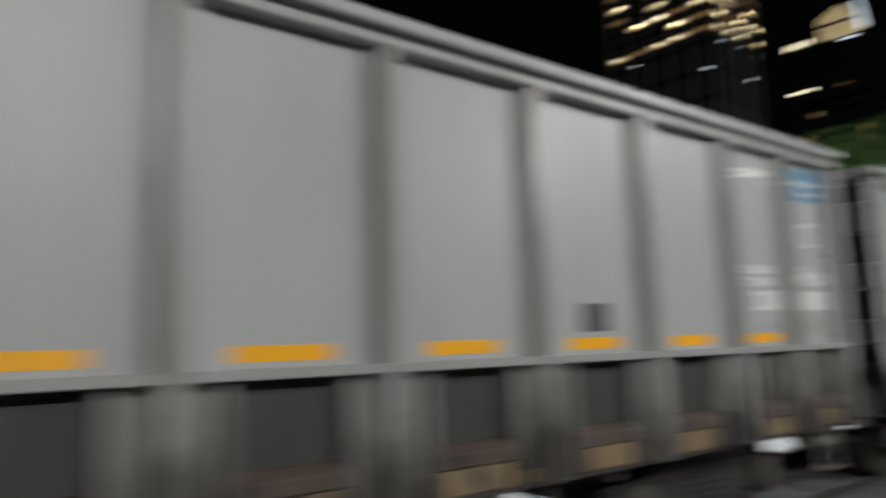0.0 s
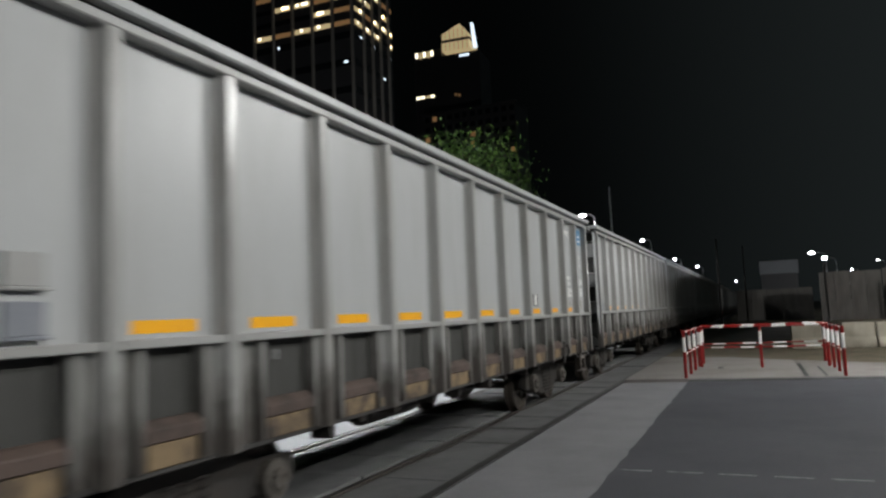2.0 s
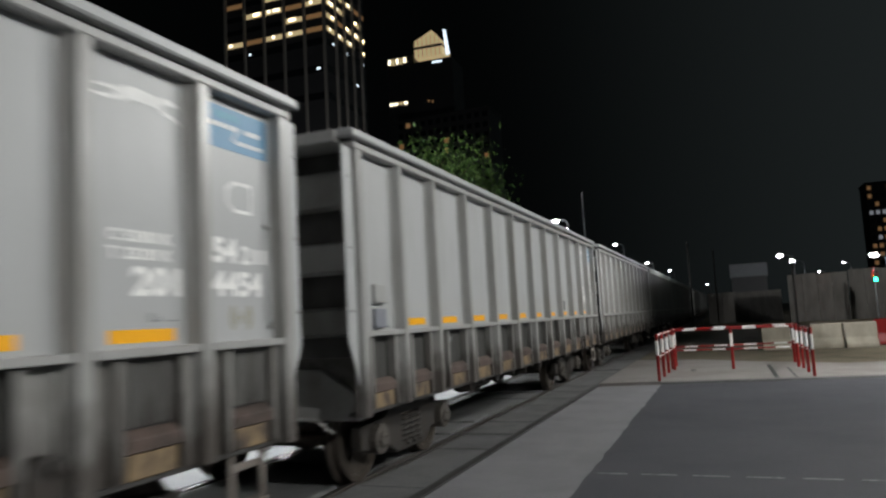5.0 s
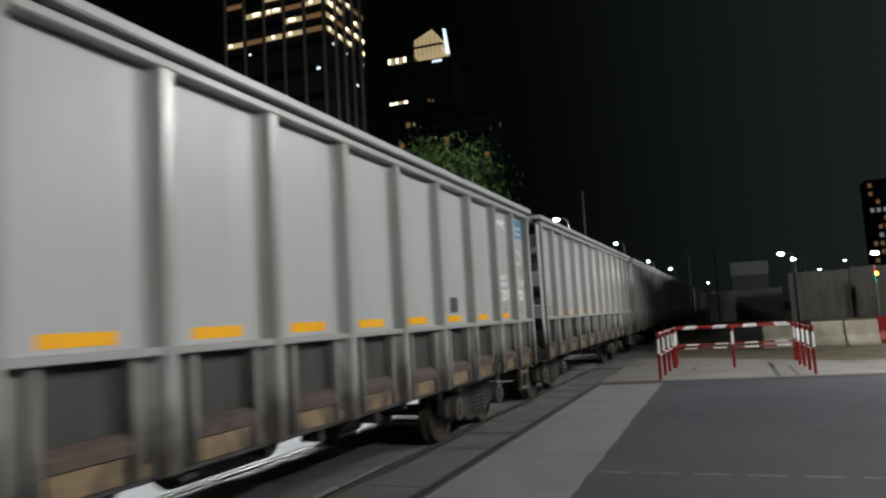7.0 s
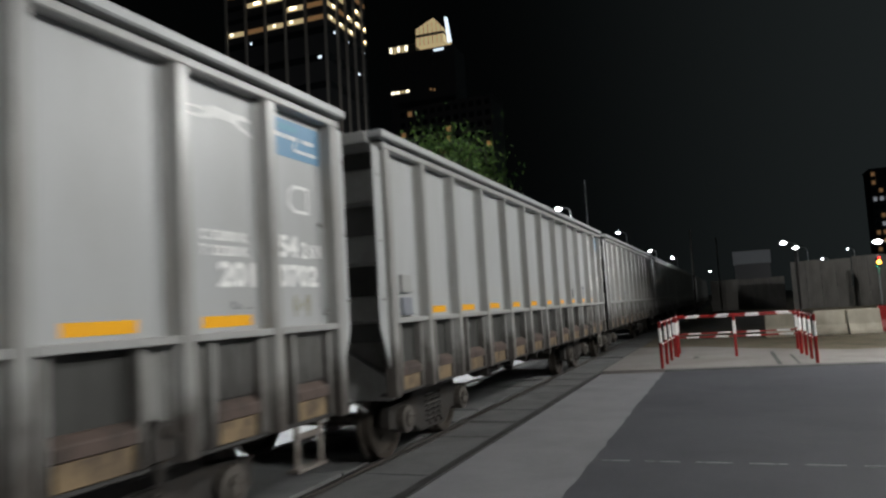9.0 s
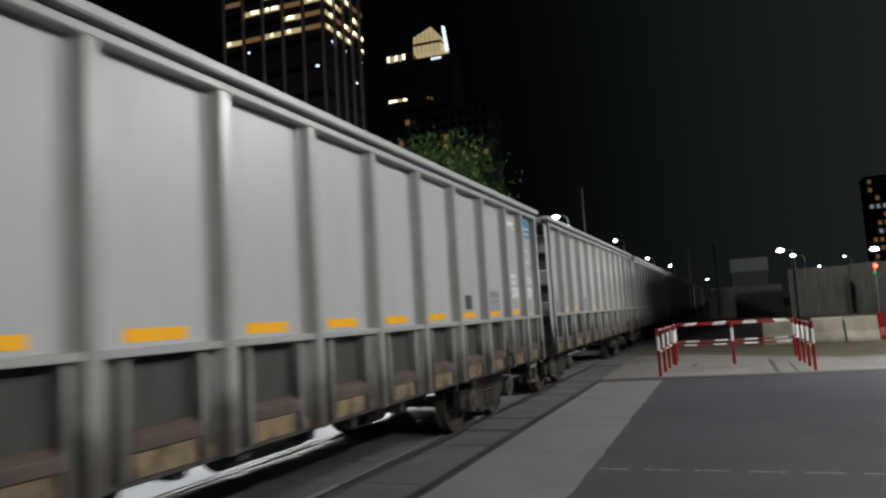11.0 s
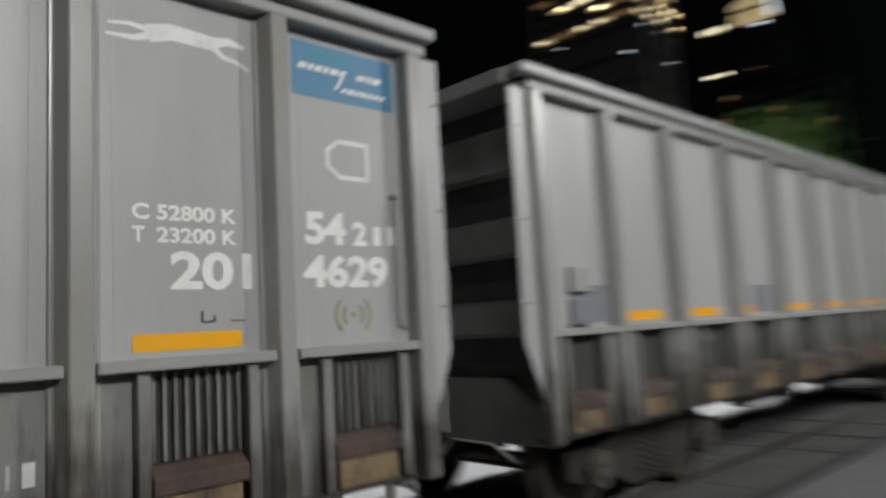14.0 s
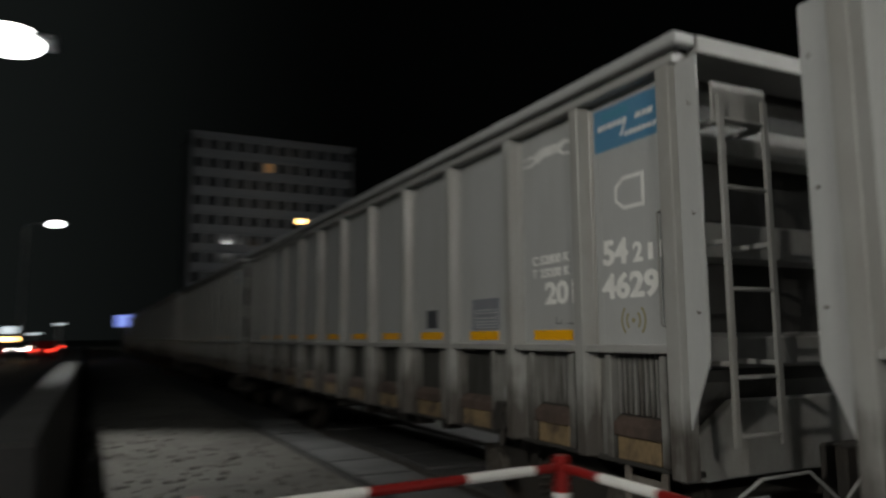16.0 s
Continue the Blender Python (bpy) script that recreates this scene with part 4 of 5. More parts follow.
M_JERSEY = jersey("concrete_barrier", 0.93)
for i, x in enumerate((1.45, 2.95, 3.9)):
    thing("concrete_barrier", "weathered pale concrete road barrier block on dry grass", "concrete barrier", M_JERSEY, "concrete barrier blocks", at=pose(x, 26.5 + 0.1 * (i % 2), 0.02, 0, 0, (-1) ** i * 1.5))
bm = bmesh.new()
prism(bm, [(-0.3, 0), (0.3, 0), (0.28, 0.14), (0.14, 0.36), (0.1, 0.85), (-0.1, 0.85), (-0.14, 0.36), (-0.28, 0.14)], "x", -1.0, 1.0)
thing("plastic_barrier", "red plastic road barrier standing on dry grass", "road barrier", shape("plastic_barrier", bm, RED, 0.03), at=pose(5.5, 27.6, 0.02))


def hoarding(name, label, x0, x1, y, h, mat, base=0.02):
    """Corrugated sheets, each a piece of its own, on a rail."""
    t = thing(name, label, "fence", at=pose(0, y, base))
    n = round((x1 - x0) / 1.1)
    bm = bmesh.new()
    w = (x1 - x0) / n - 0.02
    pts = []
    m = 12
    for i in range(m + 1):
        pts.append((w * i / m, 0.025 if i % 2 else 0.0))
    prism(bm, pts + [(p[0], p[1] + 0.012) for p in pts[::-1]], "z", 0, h)
    me = shape("sheet", bm, mat)
    for i in range(n):
        part("sheet", me, t, "", pose(x0 + i * (w + 0.02), 0.004 * (i % 2), 0.03 * math.sin(i * 2.1)))
    part("fence_rail", boxes("fence_rail", GALV, (x0, x1, 0.045, 0.1, h * 0.75, h * 0.75 + 0.06), (x0, x1, 0.045, 0.1, h * 0.25, h * 0.25 + 0.06)), t)
    return t


hoarding("hoarding", "dull brown corrugated metal site hoarding", 4.4, 8.4, 60.0, 3.55, HOARD)
hoarding("hoarding", "dull brown corrugated metal site hoarding", 8.6, 16.0, 61.0, 3.7, HOARD)
hoarding("hoarding", "dark corrugated metal hoarding beside the track", -1.5, 4.3, 66.0, 2.6, HOARD)
box_t = thing("site_cabin", "dark site cabin with a pale grey fascia behind the fence", "cabin", at=pose(0, 70, 0.02))
part("wall", boxes("wall", DARK_WALL, (0.6, 3.5, 0, 3.0, 0, 3.996)), box_t)
part("fascia", boxes("fascia", GREY_FACADE, (0.5, 3.6, -0.1, 3.1, 4.0, 5.15)), box_t)


def street_lamp(label, x, y, h, arm, lens=LAMP_GLOW, r=0.07, size=0.55):
    """A tapered pole with a curved arm along x and a flat lamp head with its lens below."""
    t = thing("street_lamp", label, "street lamp", group="street lamps", at=pose(x, y, 0))
    bm = bmesh.new()
    rod(bm, (0, 0, -0.1), (0, 0, h - 0.3), r, 10, r * 0.6)
    part("pole", shape("pole", bm, GALV), t)
    bm = bmesh.new()
    bent(bm, [(0, 0, h - 0.32), (arm * 0.12, 0, h - 0.05), (arm * 0.4, 0, h + 0.1), (arm * 0.85, 0, h + 0.14)], r * 0.55, 8)
    part("arm", shape("arm", bm, GALV), t)
    s = 1 if arm > 0 else -1
    bm = bmesh.new()
    x0, x1 = sorted((arm * 0.8, arm * 0.8 + s * size))
    box(bm, x0, x1, -size * 0.25, size * 0.25, h + 0.1, h + 0.2)
    head = part("head", shape("head", bm, GALV, 0.03), t)
    bm = bmesh.new()
    ball(bm, ((x0 + x1) / 2, 0, h + 0.1), size * 0.36, 14, 8, 0.5)
    part("lens", shape("lens", bm, lens, smooth=True), head, "glowing lens")
    return t


street_lamp("tall street lamp with glowing lens beside the road", 7.6, 14.6, 7.5, -1.2)
# this head and lens are oversized to stand in for the lamp's glare
street_lamp("tall street lamp with very bright glowing lens beside the street", 3.3, -14.3, 6.75, -1.3, LAMP_NEAR, 0.08, 1.5)
street_lamp("tall street lamp with glowing lens beside the road", 11.4, 2.0, 7.5, -1.2)
street_lamp("street lamp with glowing lens beside the pavement", 9.4, 22.0, 7.1, -1.2)
for x, y, h in ((-9.0, 45.5, 7.46), (-9.08, 73, 8.05), (-8.9, 102, 7.77), (-8.9, 146, 8.7), (-4.1, 230, 7.9)):
    street_lamp("street lamp with glowing lens on the far side of the track", x, y, h, -0.6, size=0.6 if y < 140 else 0.8)
for x, y, h in ((-14.1, 0.55, 8.3), (-13.9, 19.8, 9.1), (-14.2, 30.9, 9.7), (-13.9, 9.0, 9.1)):
    street_lamp("street lamp with glowing lens on the far side of the track", x, y, h, -1.0, size=0.8)
street_lamp("tall street lamp with glowing lens beyond the fence", 6.85, 83, 6.3, -1.0, size=0.9)
street_lamp("tall street lamp with glowing lens beyond the fence", 9.2, 98, 6.43, -1.0, size=0.9)
street_lamp("street lamp with glowing lens beyond the fence", 14.0, 120, 5.65, -0.8, size=0.45)
street_lamp("street lamp with glowing lens beyond the fence", 17.4, 120, 6.79, -0.8, size=0.45)
street_lamp("street lamp with a long glowing lens beyond the fence", 21.9, 120, 7.53, -0.8, size=1.6)
street_lamp("street lamp with glowing lens beside the street", 4.2, -56, 9.4, -1.4, LAMP_NEAR, 0.09, 1.3)
street_lamp("sodium street lamp beyond the railway", -36, -128, 22.5, 1.0, ORANGE_GLOW, 0.12, 2.6)
for x, y, h in ((3.2, 40, 3.4), (-2.2, 52, 6.0), (-0.7, 62, 6.1), (-9.0, 51.3, 10.2), (10.1, 54, 4.6), (10.5, 54, 4.5)):
    bm = bmesh.new()
    rod(bm, (0, 0, 0), (0, 0, h), 0.07, 8, 0.05)
    thing("post", "plain slim metal post standing in the ground", "post", shape("post", bm, GALV if h > 10 or x > 10 else BOGIE), "slim posts", at=pose(x, y, 0))

# ---- traffic signal ----
signal = thing("traffic_light", "dark three-lens traffic light on a slim pole", "traffic light", at=pose(9.65, 57.0, 0))
bm = bmesh.new()
rod(bm, (0, 0.2, 0), (0, 0.2, 3.6), 0.06, 10)
part("pole", shape("pole", bm, GALV), signal)
bm = bmesh.new()
for z in (3.3, 3.05, 2.8):
    box(bm, -0.17, 0.17, 0.02, 0.18, z - 0.123, z + 0.123)
part("housing", shape("housing", bm, DARK_WALL, 0.015), signal)
lenses = {}
for name, z, mat in (("red_lens", 3.3, RED_SIG), ("amber_lens", 3.05, AMBER_SIG), ("green_lens", 2.8, GREEN_SIG)):
    bm = bmesh.new()
    rod(bm, (0, -0.03, 0), (0, -0.004, 0), 0.12, 18)
    ob = part(name, shape(name, bm, mat), signal, "glowing on one face", pose(0, -0.18, z))
    bm = bmesh.new()
    rod(bm, (0, 0.0, 0), (0, 0.03, 0), 0.122, 18)
    part("back", shape("back", bm, UNLIT), ob, "dark back of the lens")
    lenses[name] = (ob, z)

# ---- buildings ----


def lit_tower():
    """A dark office tower with pale pilasters; the upper floors are partly lit."""
    t = thing("office_tower", "tall dark office tower with pale pilasters and lit upper floors", "building", at=pose(-87, 151.5, 0, 0, 0, 1.5))
    wx, wy, h = 29.5, 22.0, 130.0
    part("wall", boxes("wall", DARK_WALL, (-wx, 0, 0, wy, 0, h)), t)
    part("roof", boxes("roof", PILASTER, (-wx - 0.4, 0.4, -0.4, wy + 0.4, h + 0.004, h + 1.2)), t)
    rnd = random.Random(4)
    pil = boxes("pilaster", PILASTER, (-0.3, 0.3, -0.7, 0.004, 0, h))
    cols = [-wx + wx * i / 5 for i in range(6)]
    for x in cols:
        part("pilaster", pil, t, "", pose(x if x else -0.3, 0, 0))
    for i in range(1, 5):
        part("pilaster", pil, t, "", pose(0.0, wy * i / 4.6, 0, 0, 0, 90))
    floor_h = 3.5
    for f in range(22):
        z = 28.5 + f * floor_h if f < 4 else 57.3 + (f - 4) * floor_h
        lit_floor = z > 73.5
        for side in (0, 1):
            bays = 5
            span = wx / 5 if side == 0 else wy / 4.6
            for b in range(bays):
                a0 = b * span + 0.5
                a1 = (b + 1) * span - 0.5
                if side == 1 and b == 4:
                    a1 = wy - 0.3
                place = (lambda u0, u1, d: (-wx + u0, -wx + u1, -0.12 - d, -0.02)) if side == 0 else (lambda u0, u1, d: (0.02, 0.12 + d, u0, u1))
                roll = rnd.random()
                mat = DARK_GLASS
                if lit_floor:
                    mat = WIN_WARM if roll < 0.62 else (WIN_DIM if roll < 0.82 else DARK_GLASS)
                if mat is DARK_GLASS and not lit_floor and f % 2:
                    continue
                win = part("window", boxes("window", mat, (*place(a0, a1, 0), z + 0.3, z + (1.55 if lit_floor else 2.0))), t, "lit window band" if mat is not DARK_GLASS else "")
                if not lit_floor and roll < 0.16:
                    u = a0 + (a1 - a0) * rnd.uniform(0.1, 0.7)
                    part("pane", boxes("pane", WIN_COOL, (*place(u, u + rnd.uniform(0.5, 1.1), 0.05), z + 0.9, z + 1.5)), win, "small lit room")
                if mat is WIN_WARM:
                    for j in range(rnd.randint(1, 3)):
                        u = rnd.uniform(a0, a1 - 1.3)
                        part("pane", boxes("pane", WIN_BRIGHT, (*place(u, u + rnd.uniform(0.6, 1.3), 0.05), z + 0.75, z + 1.5)), win, "bright pane")
    return t


lit_tower()


def pointed_tower():
    t = thing("pointed_tower", "dark tower with a glowing glass gable top and a white blade", "building", at=pose(-98, 250, 0, 0, 0, 3))
    part("wall", boxes("wall", DARK_WALL, (-7.5, 8.5, 0, 14, 0, 101.5), (-19, -7.5, 2, 14, 0, 105.4)), t)
    bm = bmesh.new()
    prism(bm, [(-6.5, 103.2), (4.8, 103.2), (4.8, 106.5), (-6.5, 106.5)], "y", 0, 10)
    part("window", shape("window", bm, WIN_WARM), t, "glowing glass band")
    bm = bmesh.new()
    prism(bm, [(-6.5, 107.4), (4.6, 107.4), (3.6, 110.2), (1.0, 113.2), (-6.3, 110.0)], "y", 0, 10)
    part("gable", shape("gable", bm, WIN_WARM), t, "glowing glass gable")
    part("spandrel", boxes("spandrel", DARK_WALL, (-6.6, 4.8, -0.15, 10.1, 106.45, 107.45)), t)
    glazing = boxes("mullion", DARK_WALL, (-0.07, 0.07, -0.2, -0.02, 0, 1))
    for i in range(6):
        x = -4.9 + i * 1.75
        part("mullion", glazing, t, "", Matrix.Translation((x, 0, 103.1)) @ Matrix.Diagonal((1, 1, 3.5, 1)))
        part("mullion", glazing, t, "", Matrix.Translation((x, 0, 107.3)) @ Matrix.Diagonal((1, 1, 2.9 if i > 4 else 4.0, 1)))
    bm = bmesh.new()
    prism(bm, [(6.4, 102.5), (7.8, 102.5), (6.6, 112.2), (5.6, 112.6)], "y", -0.5, 0.3)
    part("blade", shape("blade", bm, WIN_COOL), t, "white glowing blade")
    for i in range(5):
        part("window", boxes("window", WIN_WARM if i % 2 else WIN_BRIGHT, (-18.4 + i * 1.6, -17.3 + i * 1.6, 1.88, 1.98, 102.9 - 0.5 * (i % 2), 105.0)), t, "lit window")
    part("window", boxes("window", WIN_COOL, (0.5, 4.5, -0.12, -0.02, 100.0, 100.8)), t, "lit window")
    for i in range(4):
        part("window", boxes("window", WIN_BRIGHT if i != 2 else WIN_WARM, (-18.6 + i * 2.0, -17.1 + i * 2.0, 1.88, 1.98, 86.3, 87.3)), t, "lit window")
    for u, z in ((-2, 85), (-0.5, 84.6), (3, 72), (4.2, 71), (6.8, 75)):
        part("window", boxes("window", WIN_DIM, (u, u + 0.8, -0.12, -0.02, z, z + 0.9)), t, "dim lit window")
    return t


pointed_tower()


def low_block(label, at, w, d, h, floors, bays, mat, lit, name="apartment_block", seed=3):
    t = thing(name, label, "building", at=at)
    part("wall", boxes("wall", mat, (-w / 2, w / 2, 0, d, 0, h)), t)
    part("roof", boxes("roof", mat, (-w / 2 - 0.3, w / 2 + 0.3, -0.3, d + 0.3, h + 0.004, h + 0.6)), t)
    rnd = random.Random(seed)
    fh = h / floors
    for f in range(floors):
        if mat is GREY_FACADE:
            part("ledge", boxes("ledge", mat, (-w / 2, w / 2, -0.5, -0.004, f * fh + fh * 0.85, f * fh + fh)), t)
        for b in range(bays):
            x = -w / 2 + w * (b + 0.2) / bays
            m = DARK_GLASS
            if rnd.random() < lit:
                m = WIN_DIM if rnd.random() < 0.75 else WIN_FAINT
            part("window", boxes("window", m, (x, x + w * 0.6 / bays, -0.1, -0.02, f * fh + fh * 0.25, f * fh + fh * 0.75)), t, "lit window" if m is not DARK_GLASS else "")
    return t


low_block("grey multi-storey block with rows of dark windows", pose(-34, -150, 0, 0, 0, 180), 34, 14, 43, 11, 12, GREY_FACADE, 0.012)
low_block("dark far tower with a few lit windows", pose(64, 330, 0), 16, 14, 47, 14, 7, DARK_WALL, 0.42, "far_tower", 8)
low_block("dark apartment block behind the trees with scattered lit windows", pose(-91, 240, 0), 36, 14, 76, 20, 12, DARK_WALL, 0.05, "apartment_block", 5)

# ---- trees ----


def tree(label, x, y, h, spread, seed, count=5200, leaf=0.16, low=0.35):
    rnd = random.Random(seed)
    t = thing("tree", label, "tree", group="trees beyond the track", at=pose(x, y, -0.05))
    bm = bmesh.new()
    rod(bm, (0, 0, 0), (0.1, 0.05, h * 0.4), h * 0.03, 10, h * 0.02)
    tips = []
    for i in range(16):
        a, r = rnd.uniform(0, math.tau), spread * rnd.uniform(0.45, 0.95)
        base = Vector((0.1, 0.05, h * rnd.uniform(0.22, 0.42)))
        tip = Vector((r * math.cos(a), r * math.sin(a), h * rnd.uniform(low + 0.1, 0.95)))
        if tip.z > h * 0.75:
            tip.x, tip.y = tip.x * 0.6, tip.y * 0.6
        mid = base.lerp(tip, 0.5) + Vector((0, 0, h * 0.06))
        rod(bm, base, mid, h * 0.011, 6, h * 0.007)
        rod(bm, mid, tip, h * 0.007, 5, h * 0.002)
        tips += [tip, base.lerp(tip, 0.75), mid.lerp(tip, 0.3)]
    part("trunk", shape("trunk", bm, BARK), t)
    verts, faces = [], []
    for i in range(count):
        c = rnd.choice(tips)
        s = spread * 0.24
        p = c + Vector((rnd.gauss(0, s), rnd.gauss(0, s), rnd.gauss(0, s * 0.6)))
        if p.z < h * low * 0.8:
            continue
        q = Euler((rnd.uniform(0, 6.3), rnd.uniform(0, 6.3), rnd.uniform(0, 6.3))).to_matrix()
        k = leaf * rnd.uniform(0.7, 1.5)
        n = len(verts)
        verts += [p + q @ Vector(o) * k for o in ((-1, 0, 0), (0, -0.45, 0.12), (1, 0, 0), (0, 0.45, 0.12))]
        faces += [(n, n + 1, n + 2), (n, n + 2, n + 3)]
    me = bpy.data.meshes.new("crown")
    me.from_pydata(verts, [], faces)
    me.materials.append(LEAF)
    part("crown", me, t, "uneven leafy crown")
    return t


tree("broad leafy street tree lit from below by a lamp", -19.6, 43.5, 15.2, 5.3, 11, 26000, 0.13, low=0.3)
tree("dark leafy street tree beyond the railway", -15.4, 47.5, 11.9, 2.3, 12, 8000, 0.13)
tree("dark leafy street tree beyond the railway", -22.0, 47.0, 12.0, 4.2, 13, 7000, 0.13)
tree("leafy street tree on the far paving", -18.5, 1.8, 12.4, 4.2, 14, 14000, 0.11, low=0.5)
tree("leafy street tree on the far paving", -20.0, 11.5, 9.5, 4.0, 15, 4500, low=0.3)
tree("leafy street tree on the far paving", -20.0, -8.5, 9.5, 4.0, 16, 4500, low=0.3)

# ---- vehicles ----


def car(label, x, y, turn, paint, z=0.0, lights=None):
    t = thing("parked_car" if lights is None else "car", label, "car", group="cars", at=pose(x, y, z, 0, 0, turn))
    bm = bmesh.new()
    prism(bm, [(-2.1, 0.3), (-2.15, 0.65), (-2.0, 0.9), (-1.2, 0.98), (-0.6, 1.42), (0.9, 1.45), (1.65, 1.0), (2.1, 0.9), (2.15, 0.5), (2.1, 0.3)], "x", -0.84, 0.84)
    part("body", shape("body", bm, paint, 0.05), t)
    bm = bmesh.new()
    prism(bm, [(-1.08, 1.0), (-0.58, 1.36), (0.85, 1.38), (1.45, 1.02)], "x", -0.85, 0.85)
    part("window", shape("window", bm, DARK_GLASS), t)
    for y0 in (-1.3, 1.3):
        for s in (-1, 1):
            bm = bmesh.new()
            rod(bm, (s * 0.7, y0, 0.31), (s * 0.87, y0, 0.31), 0.31, 18)
            wh = part("wheel", shape("wheel", bm, TYRE, 0.02), t)
            bm = bmesh.new()
            rod(bm, (s * 0.86, y0, 0.31), (s * 0.885, y0, 0.31), 0.19, 12)
            part("rim", shape("rim", bm, GALV), wh)
    if lights:
        for s in (-1, 1):
            part("tail_light" if lights == "tail" else "headlight", boxes("lamp", TAIL if lights == "tail" else HEAD, (s * 0.62 - 0.15, s * 0.62 + 0.15, 2.12, 2.2, 0.62, 0.82)), t, "glowing lamp")
    return t


car("white parked car on the floodlit paving", -14.0, -0.9, 88, CAR_WHITE, -0.015)
car("dark parked car on the floodlit paving", -14.6, 3.0, 91, CAR_DARK, -0.015)
car("red parked car on the floodlit paving", -14.2, -5.0, 86, CAR_RED, -0.015)
for i, (x, y, m) in enumerate(((3.2, -66, "tail"), (5.8, -52, "head"), (5.6, -74, "head"), (3.4, -95, "tail"), (6.2, -110, "head"))):
    car("car waiting on the dark street with lit lamps", x, y, 0, CAR_RED if i == 0 else CAR_DARK, 0.0, m)
high = thing("lit_sign", "blue glowing sign board on a post across the street", "sign", at=pose(-31.5, 1.92, 0))
part("board", boxes("board", BLUE_SIGN, (-0.05, 0.05, -0.55, 0.55, 4.02 - 0.25, 4.02 + 0.25)), high)
part("post", boxes("post", GALV, (-0.04, 0.04, -0.06, 0.06, 0, 4.02 - 0.254)), high)
sign = thing("lit_sign", "blue glowing sign board on a post beside the railway", "sign", at=pose(-2.9, -68, 0))
part("board", boxes("board", BLUE_SIGN, (-0.9, 0.9, -0.05, 0.05, 2.6, 3.6)), sign)
part("post", boxes("post", GALV, (-0.06, 0.06, -0.04, 0.04, 0, 2.596)), sign)
for i, (x, y, m) in enumerate(((-33.0, -1.6, "head"), (-34.5, 2.4, "tail"), (-36.0, -5.5, "head"))):
    car("car on the street beyond the paving with lit lamps", x, y, 90 if i % 2 else -90, CAR_WHITE if i else CAR_DARK, -0.09, m)
for x, y, z, m in ((-31.0, 0.2, 2.1, WIN_COOL), (-30.6, -0.6, 1.6, WIN_COOL), (-31.0, 2.0, 2.6, WIN_COOL)):
    s = thing("shop_sign", "small glowing shop sign on a post across the street", "sign", at=pose(x, y, 0))
    part("board", boxes("board", m, (-0.04, 0.04, -0.6, 0.6, z, z + 0.14)), s)
    part("post", boxes("post", GALV, (-0.05, 0.05, -0.04, 0.04, 0, z - 0.004)), s)

for x, y, z, long, tall, m in ((-30.0, -3.6, 2.5, 0.9, 0.12, GREEN_SHOP), (-29.5, 0.9, 1.5, 0.5, 0.3, WIN_FAINT), (-29.6, 1.5, 5.4, 0.45, 1.7, WIN_FAINT), (-28.8, -1.4, 4.6, 0.5, 0.16, ORANGE_GLOW)):
    s = thing("shop_sign", "glowing shop sign board on a post across the street", "sign", at=pose(x, y, 0))
    part("board", boxes("board", m, (-0.04, 0.04, -long, long, z, z + tall)), s)
    part("post", boxes("post", GALV, (-0.05, 0.05, -0.04, 0.04, 0, z - 0.004)), s)
for x, z, wide, high, m in ((5.2, 2.0, 0.55, 0.5, WIN_COOL), (5.3, 1.45, 0.7, 0.3, ORANGE_GLOW), (3.6, 1.9, 0.4, 0.14, WIN_COOL), (2.0, 2.6, 0.3, 0.14, WIN_COOL)):
    s = thing("shop_sign", "small glowing sign on a post beside the street", "sign", at=pose(x, -60, 0))
    part("board", boxes("board", m, (-wide, wide, -0.04, 0.04, z, z + high)), s)
    part("post", boxes("post", GALV, (-0.05, 0.05, -0.04, 0.04, 0, z - 0.004)), s)

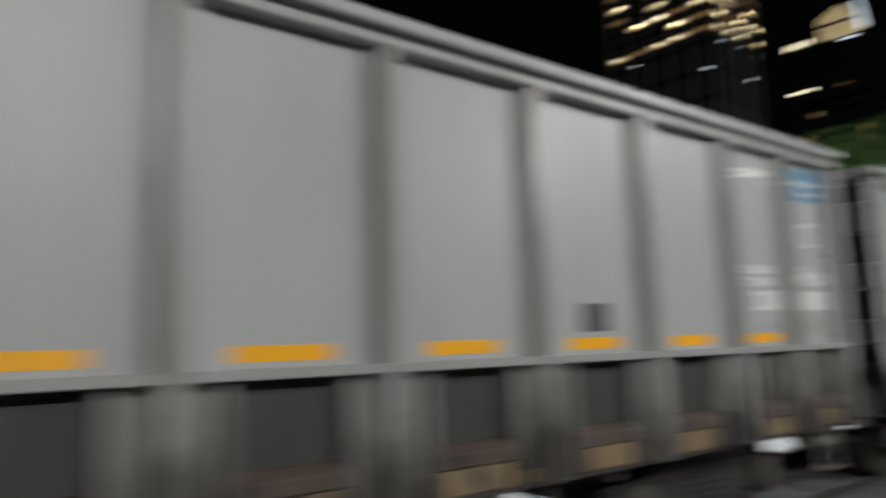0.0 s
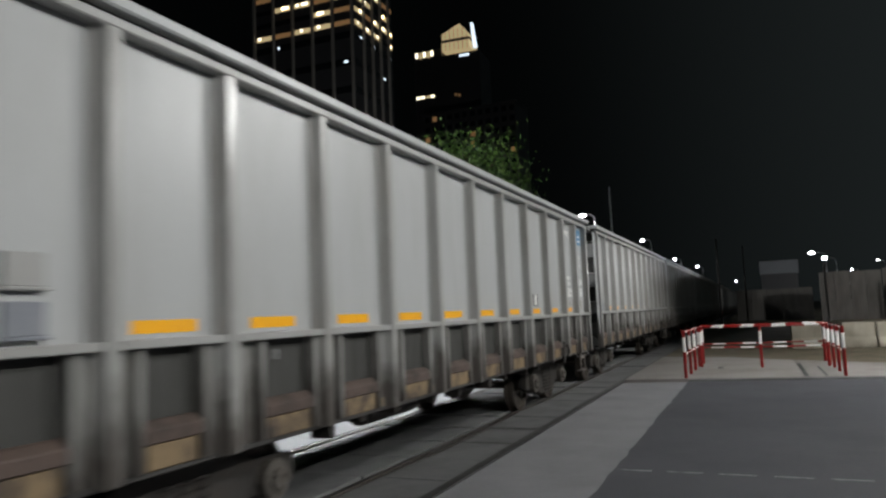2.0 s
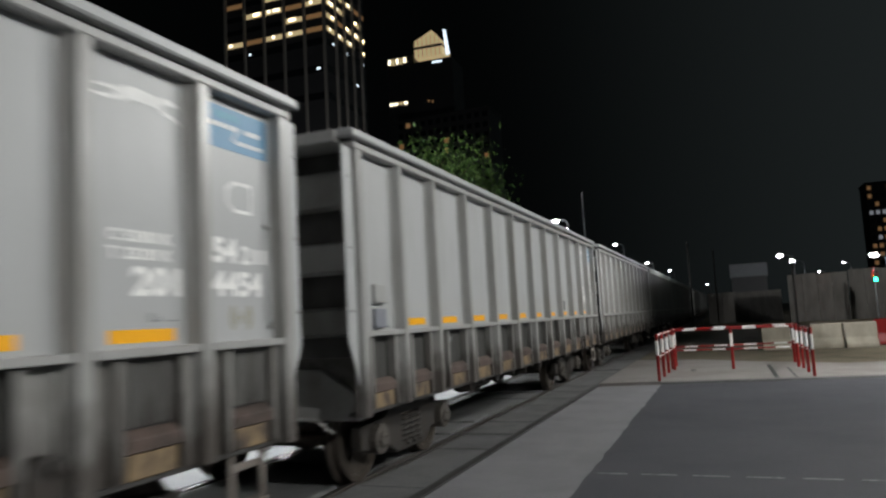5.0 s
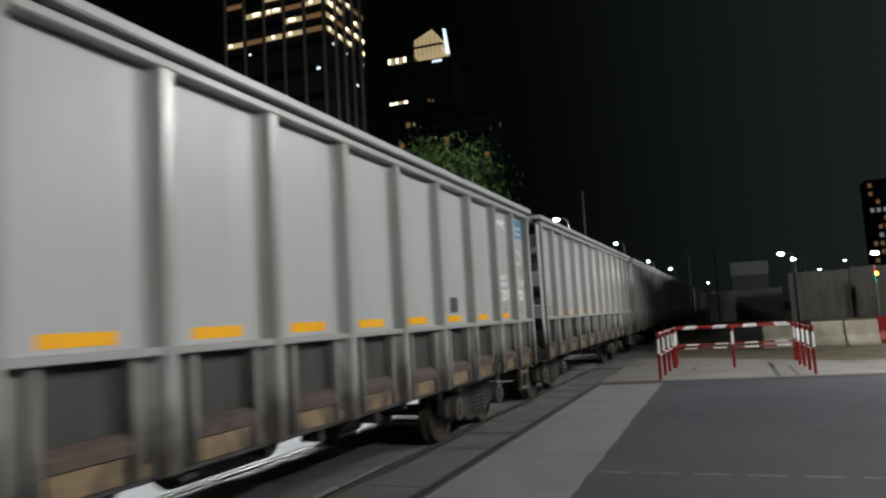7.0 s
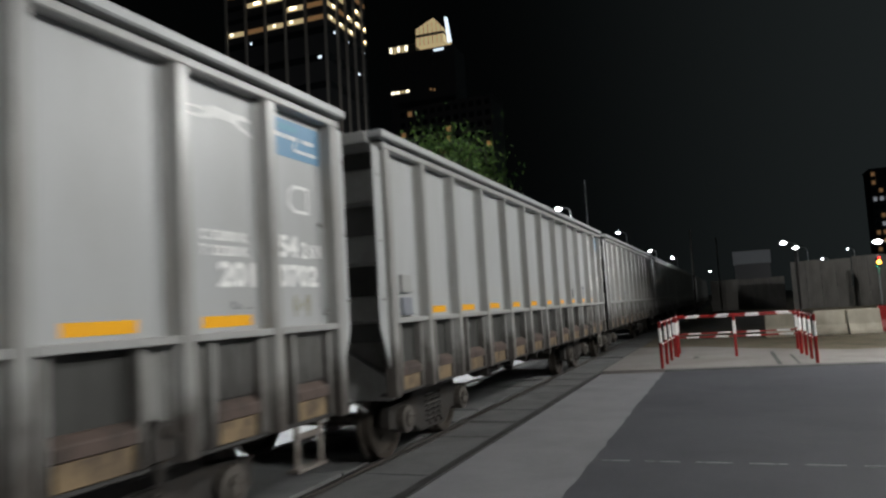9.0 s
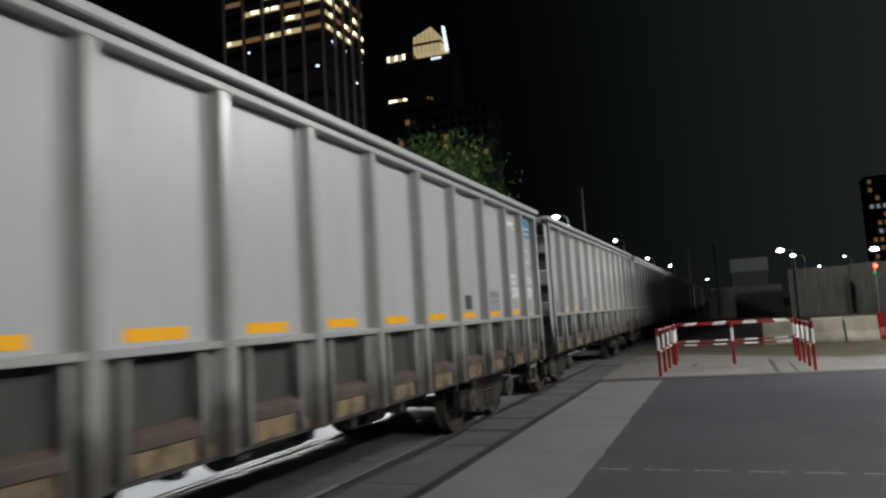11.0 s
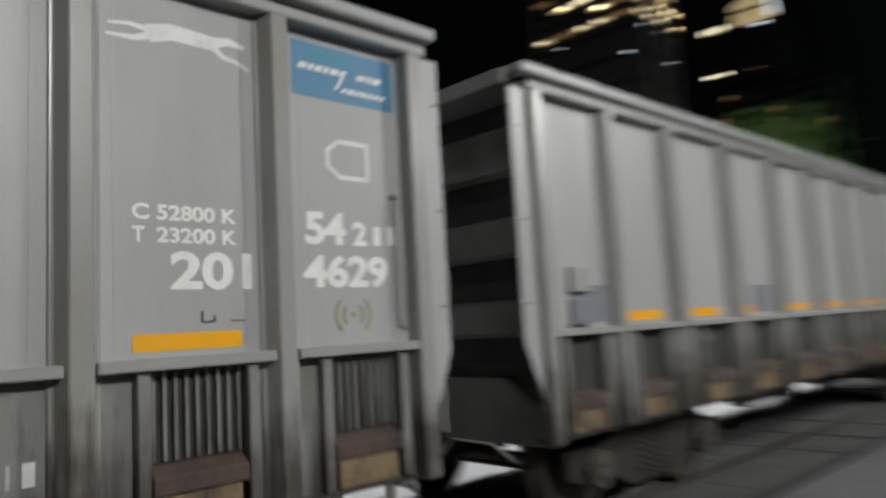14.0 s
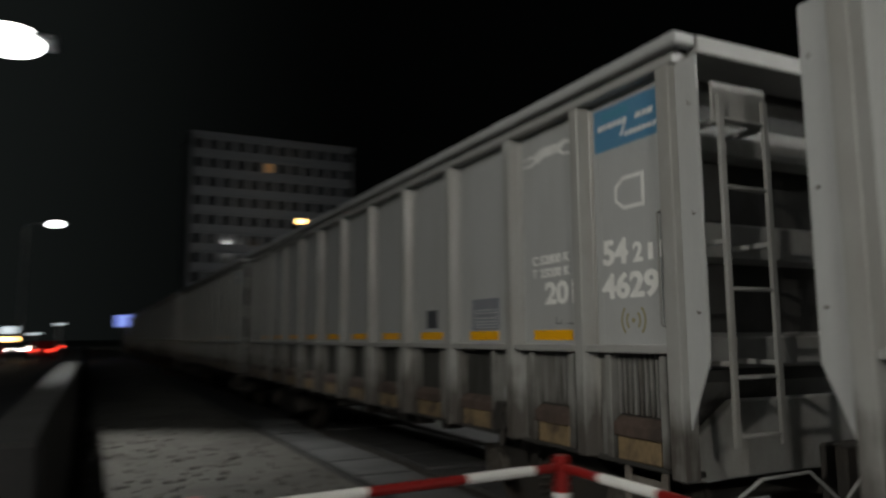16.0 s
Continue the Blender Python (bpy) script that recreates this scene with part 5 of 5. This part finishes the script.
rnd = random.Random(21)
bm = bmesh.new()
for i in range(900):
    x, y, r = rnd.uniform(GUT + 0.1, 0.05), -3.1 - 26 * rnd.random() ** 1.6, rnd.uniform(0.012, 0.05)
    m = Matrix.Translation((x, y, -0.02 + r * 0.2)) @ Euler((rnd.random() * 6, rnd.random() * 6, rnd.random() * 6)).to_matrix().to_4x4() @ Matrix.Diagonal((r, r * rnd.uniform(0.6, 1), r * rnd.uniform(0.4, 0.8), 1))
    bmesh.ops.create_icosphere(bm, subdivisions=1, radius=1, matrix=m)
thing("loose_stones", "loose dark stones scattered over the gravel verge", "stones", shape("loose_stones", bm, DIRT), kind="stuff")

# ---- slabs of the track, one by one ----
slabs = thing("track_paving", "weathered concrete slabs paving the railway track", "track paving", kind="structure")
part("bedding", boxes("bedding", GUTTER, (RAIL_FAR - 0.1, GUT - 0.055, -60, 130, -0.14, -0.06)), slabs)
for x0, x1 in ((RAIL_X + 0.12, GUT - 0.056), (RAIL_FAR + 0.12, RAIL_X - 0.095)):
    me = boxes("slab", SLAB, (x0, x1, 0.025, 1.022, -0.12, -0.006), bevel=0.012)
    for i in range(-14, 60):
        part("slab", me, slabs, "", pose(0, 7.57 + 1.05 * (i - 7), 0.004 * math.sin(i * 1.9 + x0), 0.25 * math.sin(i * 2.7), 0.2 * math.cos(i * 1.3), 0))


def travelled(t):
    """Metres that the train has gone by at t seconds: steady, then slowing a little."""
    return 3.2016 * t - (0.0545 * (t - 12.5) ** 2 if t > 12.5 else 0.0)


def motions():
    times = [0.0, 0.1, 0.2] + [0.5 * i for i in range(1, 32)] + [15.8, 15.9, 16.0]
    for k, w in wagons.items():
        walk(w, [(t, pose(CENTRE, wagon_y(k) - travelled(t), 0)) for t in times])
    spin = [i * 0.2 for i in range(81)]
    for ob, y, k in wheelsets:
        walk(ob, [(t, pose(0, y, 0.42, math.degrees(travelled(t) / 0.42), 0, 0)) for t in spin])
    # each lens turns its glowing face to the road while it shows, and its dark back for the rest
    for name, (on, off) in {"green_lens": (0.0, 6.0), "amber_lens": (6.2, 9.0), "red_lens": (9.15, 16.0)}.items():
        ob, z = lenses[name]
        rows = []
        for t, a in ((on - 0.3, 180), (on - 0.2, 120), (on - 0.1, 60), (on, 0), (off, 0), (off + 0.1, 60), (off + 0.2, 120), (off + 0.3, 180)):
            if 0 <= t <= 16:
                rows.append((t, a))
        if rows[0][0] > 0:
            rows.insert(0, (0.0, rows[0][1]))
        if rows[-1][0] < 16:
            rows.append((16.0, rows[-1][1]))
        walk(ob, [(t, pose(0, -0.18, z, 0, 0, a)) for t, a in rows])


motions()
